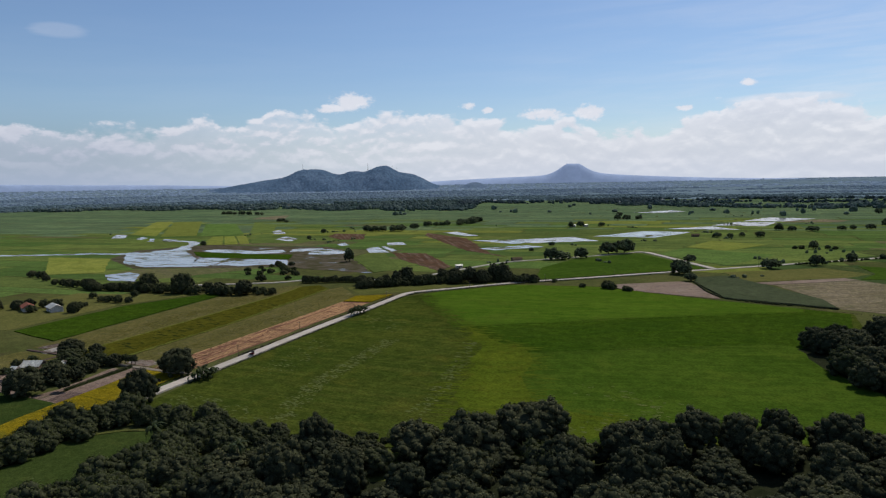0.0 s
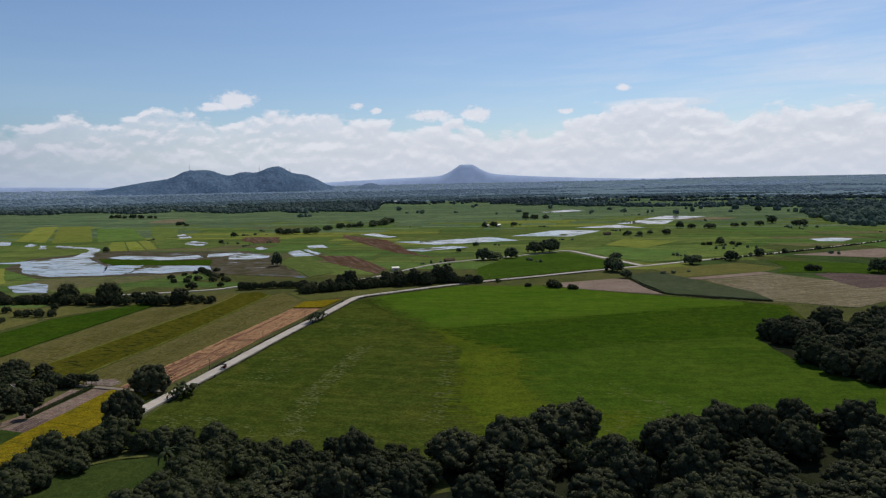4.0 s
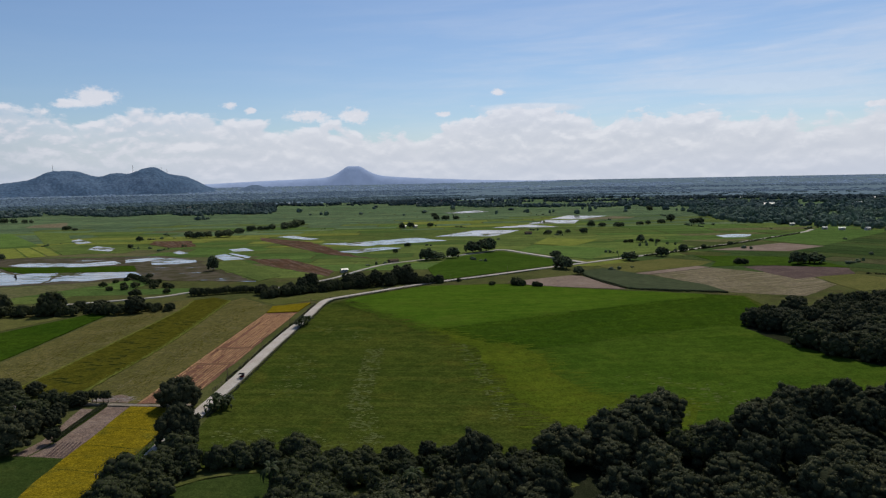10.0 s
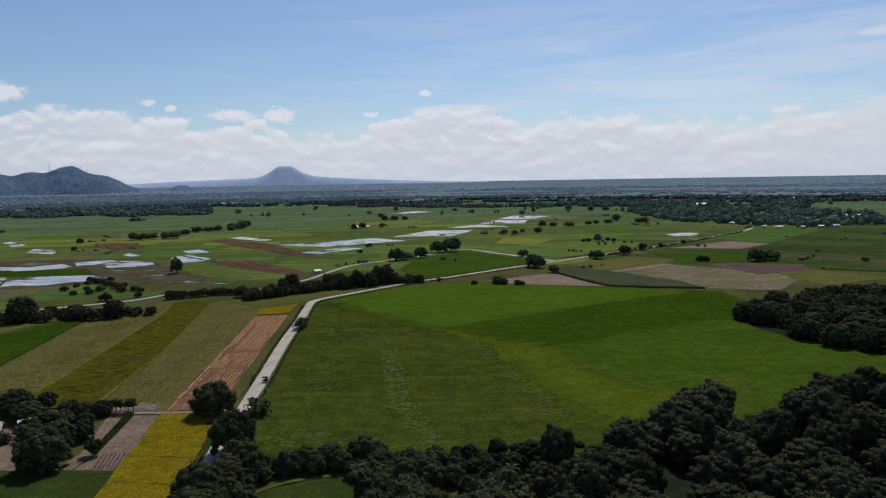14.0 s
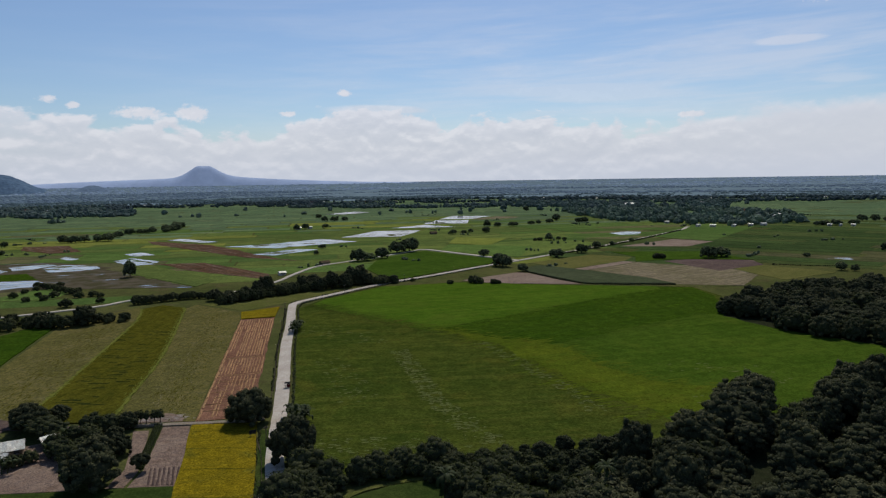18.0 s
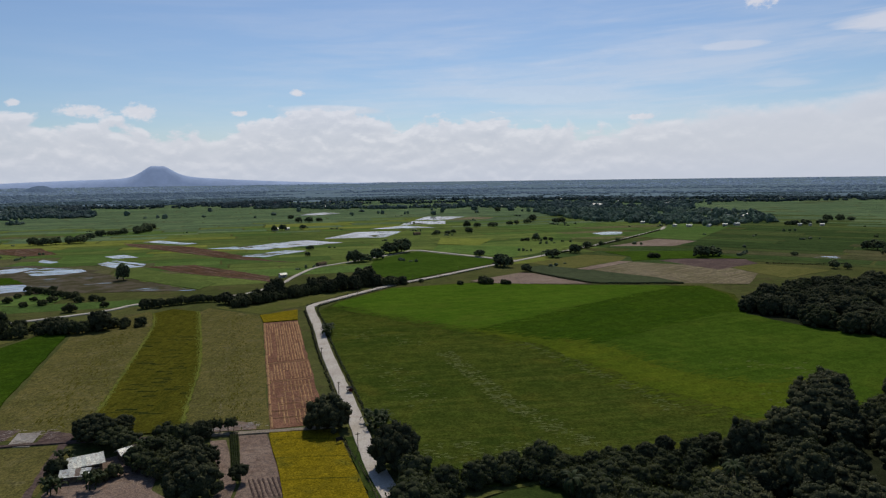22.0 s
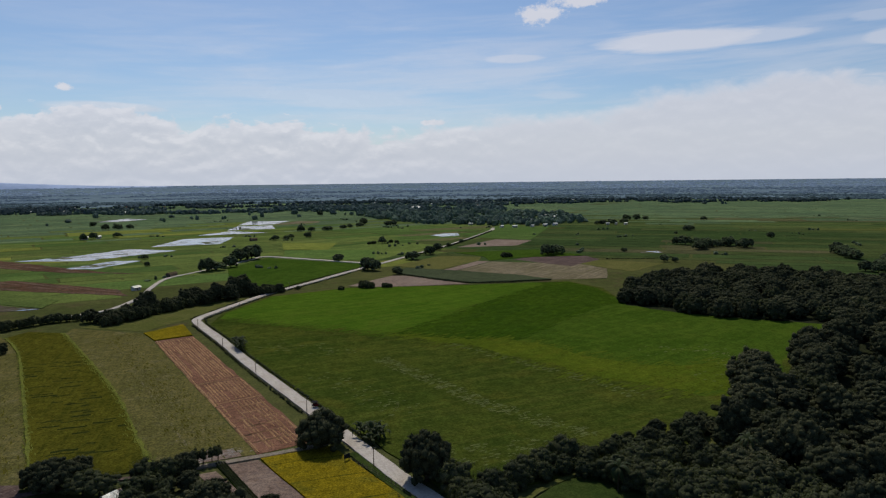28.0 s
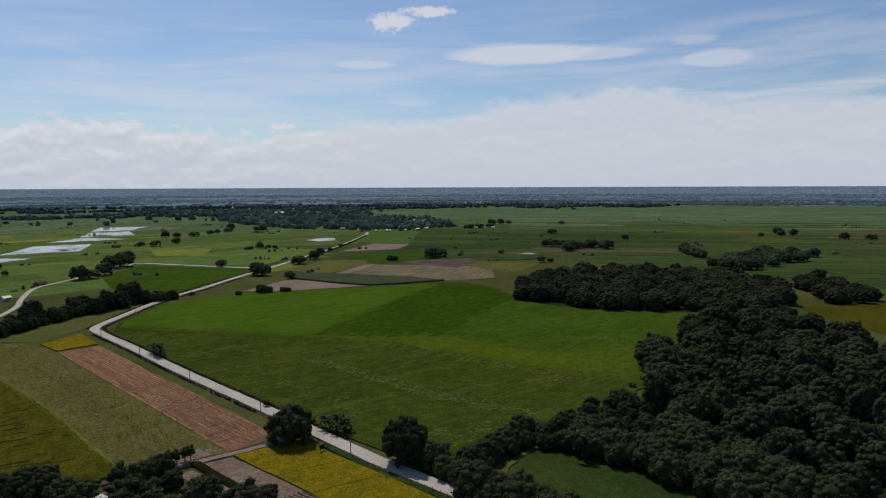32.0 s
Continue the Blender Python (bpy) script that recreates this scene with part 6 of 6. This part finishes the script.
for i in range(4):
    u = (i + 0.5) / 4
    g = np.random.default_rng(50 + i)
    p, q = Vector((-233.9, 172.8)).lerp(Vector((-231.5, 172.8)), u), Vector((-228.4, 142.2)).lerp(Vector((-226.4, 142.2)), u)
    lumps = [(*p.lerp(q, k / 50), 0.62, 0.26 * g.uniform(0.8, 1.3), 0.9) for k in range(51)]
    foliage("row", leafy(g, lumps, 300, 0.22), M["leaf_light"], veg)

# ---- fence and posts along the road ----


def fence(line, off, spacing, label, seed):
    g = random.Random(seed)
    pts = smooth_line(line, spacing)
    ob = thing("fence", pts[0].x, pts[0].y, 0, 0, label, "fence")
    o = pts[0]
    post = None
    tops = []
    for i, p in enumerate(pts):
        a, b = pts[max(i - 1, 0)], pts[min(i + 1, len(pts) - 1)]
        t = (b - a).normalized()
        q = p - o + Vector((-t.y, t.x)) * off
        tops.append(q)
        if post is None:
            bm = bmesh.new()
            tube(bm, (0, 0, -0.1), (0.02, 0.01, 1.45), 0.085, 0.065, 6)
            post = part("post", bm, M["timber"], ob)
            post.location = (q.x, q.y, 0)
        else:
            c = post.copy()
            scene.collection.objects.link(c)
            c.parent = ob
            c.location = (q.x, q.y, g.uniform(-0.15, 0.1))
            c.rotation_euler = (g.uniform(-0.06, 0.06), g.uniform(-0.06, 0.06), g.uniform(0, 3))
    for z in (0.55, 1.1):
        for u, v in zip(tops, tops[1:]):
            if g.random() < 0.2:
                continue
            bm = bmesh.new()
            tube(bm, (u.x, u.y, z + g.uniform(-0.06, 0.06)), (v.x, v.y, z + g.uniform(-0.06, 0.06)), 0.045, 0.04, 4)
            part("rail", bm, M["timber"], ob)
    return ob


fence(ROAD[1:4] + [(-199, 159)], 3.3, 2.2, "weathered timber fence between road and ripe rice", 1)
fence([(-201, 190)] + ROAD[5:9], 3.2, 2.6, "weathered timber fence beside the ploughed strip", 2)
fence(ROAD[9:13], -3.4, 4.0, "thin post fence along the bright rice field", 3)

pole = thing("utility_pole", -204, 201, 0, 0, "slender dark roadside utility pole", "pole", "roadside poles")
bm = bmesh.new()
tube(bm, (0, 0, -0.3), (0, 0, 5.4), 0.13, 0.09, 8)
part("shaft", bm, M["timber"], pole)
bm = bmesh.new()
box(bm, -0.6, -0.05, 4.95, 0.6, 0.05, 5.07)
crossarm = part("crossarm", bm, M["timber"], pole)
for sx in (-0.5, 0.5):
    bm = bmesh.new()
    tube(bm, (sx, 0, 5.07), (sx, 0, 5.22), 0.05, 0.035, 6)
    part("insulator", bm, M["plaster"], crossarm, "pale ceramic insulator")
for x, y in ((-198.8, 154), (-193.5, 112), (-211, 249), (-216.5, 297), (-222, 345), (-194, 404), (-156, 446), (-118, 486), (-78, 526), (-28, 576), (30, 636)):
    copy_thing(pole, pose(x, y, 0, 0, 0, (x * 13) % 40))
sign = thing("signboard", -203.6, 160.6, 0, 25, "small dark signboard on two posts by the road", "sign")
bm = bmesh.new()
box(bm, -0.95, -0.04, 1.0, 0.95, 0.04, 2.1)
part("board", bm, M["dark"], sign)
for sx in (-0.75, 0.75):
    bm = bmesh.new()
    tube(bm, (sx, 0.08, 0), (sx, 0.08, 2.15), 0.06, 0.05, 6)
    part("post", bm, M["timber"], sign)


# ---- palm and bananas ----
def frond_mesh(g, length, droop, width, rise, n=9):
    verts, faces = [], []
    for i in range(n + 1):
        t = i / n
        x = length * t * (1 - 0.15 * t)
        z = rise * length * math.sin(t * 1.6) - droop * length * t ** 2.2
        w = width * math.sin(pi * min(1, 0.12 + 0.88 * t)) ** 0.7 + 0.02
        verts += [(x, -w, z - w * 0.35), (x, 0, z), (x, w, z - w * 0.35)]
        if i:
            b = (i - 1) * 3
            faces += [(b, b + 1, b + 4, b + 3), (b + 1, b + 2, b + 5, b + 4)]
    return verts, faces


def leafy_plant(name, x, y, stems, fronds, length, width, rise, droop, label, category, seed, thick=0.16, stem_mat="bark"):
    g = random.Random(seed)
    ob = thing(name, x, y, 0, 0, label, category)
    v, f = frond_mesh(g, length, droop, width, rise)
    me = None
    for sx, sy, h in stems:
        bm = bmesh.new()
        tube(bm, (sx, sy, -0.1), (sx * 1.15 + 0.1, sy * 1.15, h * 0.6), thick, thick * 0.8, 8)
        tube(bm, (sx * 1.15 + 0.1, sy * 1.15, h * 0.58), (sx * 1.3 + 0.15, sy * 1.3, h), thick * 0.8, thick * 0.65, 8)
        part("trunk", bm, M[stem_mat], ob)
        for i in range(fronds):
            if me is None:
                o = mesh_ob("frond", v, f, M["frond"], ob)
                me = o.data
            else:
                o = new("frond", me)
                o.parent = ob
            o.matrix_basis = Matrix.LocRotScale((sx * 1.3 + 0.15, sy * 1.3, h), Euler((g.uniform(-0.3, 0.3), g.uniform(-0.55, 0.65), i * 2.4 + g.uniform(-0.3, 0.3))), [g.uniform(0.75, 1.1)] * 3)
    return ob


leafy_plant("coconut_palm", -154.2, 116.8, [(0, 0, 6.2)], 18, 3.6, 0.42, 0.35, 0.75, "coconut palm with drooping fronds above the scrub", "palm", 3)
leafy_plant("coconut_palm", -120, 112, [(0, 0, 8.5)], 16, 3.4, 0.42, 0.35, 0.75, "coconut palm rising among forest trees", "palm", 4)
for bx, by, k in ((-267.8, 140.8, 11), (-271.6, 158.0, 12), (-253.7, 162.0, 13), (-260.0, 142.2, 14), (-252.4, 150.5, 15)):
    leafy_plant("banana_clump", bx, by, [(0, 0, 2.6), (1.0, 0.6, 2.2), (-0.9, 0.7, 2.4)], 7, 2.6, 0.42, 0.95, 0.75, "banana clump with arching leaves beside the farm sheds", "banana plant", k, 0.14, "frond")
leafy_plant("banana_clump", -193.6, 171.5, [(0, 0, 2.8), (1.6, 0.8, 2.4), (-1.4, 1.0, 2.6), (0.4, 2.4, 2.2), (0.2, -1.8, 2.5), (1.8, -1.2, 2.0), (-0.8, -2.4, 1.8), (2.6, 0.6, 1.6), (-1.6, 2.6, 2.0), (1.2, 3.4, 1.6)], 7, 3.3, 0.45, 0.95, 0.80, "banana clump at the edge of the rice field", "banana plant", 5, 0.14, "frond")
leafy_plant("banana_clump", -210.2, 296, [(0, 0, 3.4), (-0.4, 1.0, 2.8), (0.2, -1.2, 2.8), (-0.3, 3.4, 2.4), (0.3, -3.4, 2.6), (0.6, 2.2, 3.0), (0.2, -2.4, 3.2), (1.2, 4.6, 2.2), (-0.4, -4.6, 2.4), (0.9, 0.6, 2.0)], 8, 3.4, 0.48, 0.90, 0.75, "row of banana plants along the road hedge", "banana plant", 6, 0.14, "frond")



# ---- buildings ----
def house(name, x, y, w, d, h, rz, roof, label, windows=True, thatch=False, group="", sheets=0):
    ob = thing(name, x, y, land(math.hypot(x - CX, y - CY)), rz, label, "house", group)
    bm = bmesh.new()
    box(bm, -w / 2, -d / 2, -0.2, w / 2, d / 2, h)
    rise = d * 0.26
    for sx in (-w / 2, w / 2):
        f = [bm.verts.new(p) for p in ((sx, -d / 2, h), (sx, d / 2, h), (sx, 0, h + rise))]
        bm.faces.new(f)
    part("wall", bm, M["timber"] if thatch else M["plaster"], ob)
    e = 0.6
    for s in (-1, 1):
        bm = bmesh.new()
        n = max(4, min(int(w / 0.9), 26))
        low, high, z0, z1 = s * (d / 2 + e), 0.0, h - rise * e / (d / 2) + 0.08, h + rise + 0.08
        top, under = [], []
        for i in range(n + 1):
            u = -w / 2 - e + (w + 2 * e) * i / n
            dz = 0.05 if i % 2 else 0.0
            top.append((bm.verts.new((u, low, z0 + dz)), bm.verts.new((u, high, z1 + dz))))
            under.append((bm.verts.new((u, low, z0 + dz - 0.10)), bm.verts.new((u, high, z1 + dz - 0.10))))
        for i in range(n):
            bm.faces.new((top[i][0], top[i + 1][0], top[i + 1][1], top[i][1]))
            bm.faces.new((under[i][0], under[i][1], under[i + 1][1], under[i + 1][0]))
            bm.faces.new((top[i][0], under[i][0], under[i + 1][0], top[i + 1][0]))
        slope = part("roof", bm, roof, ob)
        g = random.Random(name + str(s))
        for i in range(sheets):
            u0, u1 = -w / 2 - e + (w + 2 * e) * i / sheets, -w / 2 - e + (w + 2 * e) * (i + 1.06) / sheets
            z, cut = 0.07 + 0.03 * (i % 2) + g.uniform(0, 0.03), g.uniform(-0.25, 0.15)
            bm = bmesh.new()
            up = [bm.verts.new(p) for p in ((u0, low + s * cut, z0 + z - abs(cut) * 0.1), (u1, low + s * cut, z0 + z - abs(cut) * 0.1), (u1, high, z1 + z), (u0, high, z1 + z))]
            under = [bm.verts.new(v.co - Vector((0, 0, 0.02))) for v in up]
            bm.faces.new(up)
            bm.faces.new(under[::-1])
            for k in range(4):
                bm.faces.new((under[k], under[(k + 1) % 4], up[(k + 1) % 4], up[k]))
            part("roof_sheet", bm, M[g.choice(("tin", "tin", "tin", "tin", "tin_rust"))], slope)
    if windows:
        bm = bmesh.new()
        box(bm, -0.45, -d / 2 - 0.03, 0.0, 0.45, -d / 2 + 0.02, 2.0)
        door = part("door", bm, M["timber"], ob)
        bm = bmesh.new()
        tube(bm, (0.34, -d / 2 - 0.09, 0.95), (0.34, -d / 2 - 0.09, 1.12), 0.025, 0.025, 6)
        part("door_handle", bm, M["dark"], door, "dark metal handle")
        for u in (-w * 0.3, w * 0.3):
            bm = bmesh.new()
            box(bm, u - 0.55, -d / 2 - 0.03, 1.0, u + 0.55, -d / 2 + 0.02, 1.95)
            window = part("window", bm, M["glass"], ob)
            bm = bmesh.new()
            box(bm, u - 0.68, -d / 2 - 0.14, 0.90, u + 0.68, -d / 2 + 0.01, 0.99)
            part("sill", bm, M["plaster"], window)
            for x0, z0, x1, z1 in ((u - 0.64, 0.99, u - 0.55, 2.03), (u + 0.55, 0.99, u + 0.64, 2.03), (u - 0.55, 1.95, u + 0.55, 2.03)):
                bm = bmesh.new()
                box(bm, x0, -d / 2 - 0.06, z0, x1, -d / 2 + 0.01, z1)
                part("frame_bar", bm, M["timber"], window)
    return ob


house("barn", -265.0, 154.6, 6.8, 5.0, 2.4, 24, M["tin"], "farm shed with a patched galvanised sheet roof", True, True, "", 8)
house("shed", -265.2, 148.8, 5.6, 3.0, 1.9, 6, M["tin"], "low shed with a patched rusty metal roof", True, True, "", 6)
house("farmhouse", -257.0, 160.0, 3.6, 3.0, 2.3, 40, M["tin"], "small farmhouse under trees with a pale sheet roof", True, True, "", 5)
house("farmhouse", -381, 241, 10, 6.5, 2.7, -20, M["tin"], "whitewashed farmhouse with pale metal roof")
house("farmhouse", -398, 236, 11, 6, 2.7, -25, M["tin_red"], "farmhouse with faded red roof")
house("hut", -247, 498, 5, 3.2, 2.2, 40, M["tin"], "small white-roofed hut by the ditch road")
house("hut", -221, 561, 9, 4, 2.2, 50, M["thatch"], "dark thatched hut beside the farm road", True, True)
house("hut", -110, 862, 8, 5, 2.4, 20, M["thatch"], "lone thatched field hut", True, True)
for x, y, w, r in ((-300, 1000, 8, 10), (-284, 1010, 7, 60), (258, 899, 6, 20), (274, 888, 7, -20), (301, 883, 7, 35), (330, 892, 6, -35), (352, 899, 8, 10), (473, 1114, 12, -30), (466, 1078, 10, -40), (452, 1096, 9, 15), (486, 1092, 8, -20), (500, 1120, 9, -35), (424, 862, 5, -35), (436, 857, 4, 20), (449, 850, 5, -30), (246, 978, 6, 0), (300, 1100, 8, 15), (380, 1010, 8, -15)):
    house("village_house", x, y, w, w * 0.55, 3.0, r, M["tin"], "village house with a bright metal roof", True, False, "village houses")
house("hall", 398, 1575, 20, 12, 6.0, -15, M["tin"], "wide hall with a low grey roof among trees")
house("village_house", 512, 1240, 18, 10, 3.4, -20, M["tin_red"], "village house with a red roof", True, False, "village houses")
gen = random.Random(77)
placed = 0
while placed < 66:
    a, r = gen.uniform(-34, 58), gen.uniform(1350, 2420)
    x, y = CX - sin(radians(a)) * r, CY + cos(radians(a)) * r
    if wooded(a, r - 22, x, y - 20) < 0.5:
        continue
    w = gen.uniform(6, 12)
    house("village_house", x, y, w, w * 0.6, 3.8, gen.uniform(-30, 30), gen.choice((M["tin"], M["tin"], M["tin"], M["tin"], M["tin_red"])), "far village house showing its metal roof among trees", False, False, "far houses")
    placed += 1


# ---- motor tricycle on the road ----
def tricycle(x, y, rz):
    ob = thing("motor_tricycle", x, y, 0.55, rz, "dark roofed motor tricycle on the concrete road", "vehicle")
    bm = bmesh.new()
    box(bm, -0.1, -0.9, 0.35, 1.15, 0.75, 1.0)
    bmesh.ops.bevel(bm, geom=bm.edges[:], offset=0.12, segments=2, affect="EDGES")
    sidecar = part("sidecar", bm, M["red_paint"], ob)
    bm = bmesh.new()
    box(bm, 0.1, -0.55, 1.0, 0.98, -0.1, 1.12)
    bmesh.ops.bevel(bm, geom=bm.edges[:], offset=0.04, segments=1, affect="EDGES")
    part("bench", bm, M["dark"], sidecar, "dark padded bench")
    bm = bmesh.new()
    tube(bm, (0.55, 0.76, 0.72), (0.55, 0.80, 0.72), 0.09, 0.09, 10)
    part("headlight", bm, M["glass"], sidecar)
    bm = bmesh.new()
    box(bm, -0.75, -1.0, 1.62, 1.2, 0.85, 1.70)
    bmesh.ops.bevel(bm, geom=bm.edges[:], offset=0.03, segments=1, affect="EDGES")
    part("roof", bm, M["dark"], ob)
    for px, py in ((-0.65, -0.85), (-0.65, 0.7), (1.1, -0.85), (1.1, 0.7)):
        bm = bmesh.new()
        tube(bm, (px, py, 0.5), (px, py, 1.64), 0.03, 0.03, 6)
        part("stanchion", bm, M["dark"], ob)
    bm = bmesh.new()
    box(bm, -0.55, -0.7, 0.45, -0.3, 0.5, 0.8)
    bmesh.ops.bevel(bm, geom=bm.edges[:], offset=0.08, segments=2, affect="EDGES")
    part("motorcycle_body", bm, M["dark"], ob)
    for px, py in ((-0.42, -0.75), (-0.42, 0.72), (1.1, -0.3)):
        bm = bmesh.new()
        tube(bm, (px - 0.05, py, 0.29), (px + 0.05, py, 0.29), 0.29, 0.29, 16)
        wheel = part("wheel", bm, M["rubber"], ob)
        bm = bmesh.new()
        tube(bm, (px - 0.06, py, 0.29), (px + 0.06, py, 0.29), 0.16, 0.16, 12)
        part("rim", bm, M["tin"], wheel, "grey metal rim")
    bm = bmesh.new()
    box(bm, 0.05, 0.76, 1.0, 1.05, 0.79, 1.5)
    part("windscreen", bm, M["glass"], ob)
    return ob


tricycle(-200.8, 205, 7)

# ---- masts on the hills ----
for a, h in ((37.1, 26), (31.8, 18), (29.8, 22), (29.4, 16)):
    x, y = CX - sin(radians(a)) * 4440, CY + cos(radians(a)) * 4440
    ob = thing("radio_mast", x, y, 90, 0, "thin radio mast on the wooded hilltop", "mast", "hill masts")
    bm = bmesh.new()
    top = 70 + 4440 * math.tan(radians({37.1: 1.36, 31.8: 1.40, 29.8: 1.15, 29.4: 1.05}[a])) - 90 + h
    tube(bm, (0, 0, 0), (0, 0, top), 1.6, 0.7, 4)
    part("lattice", bm, M["dark"], ob)
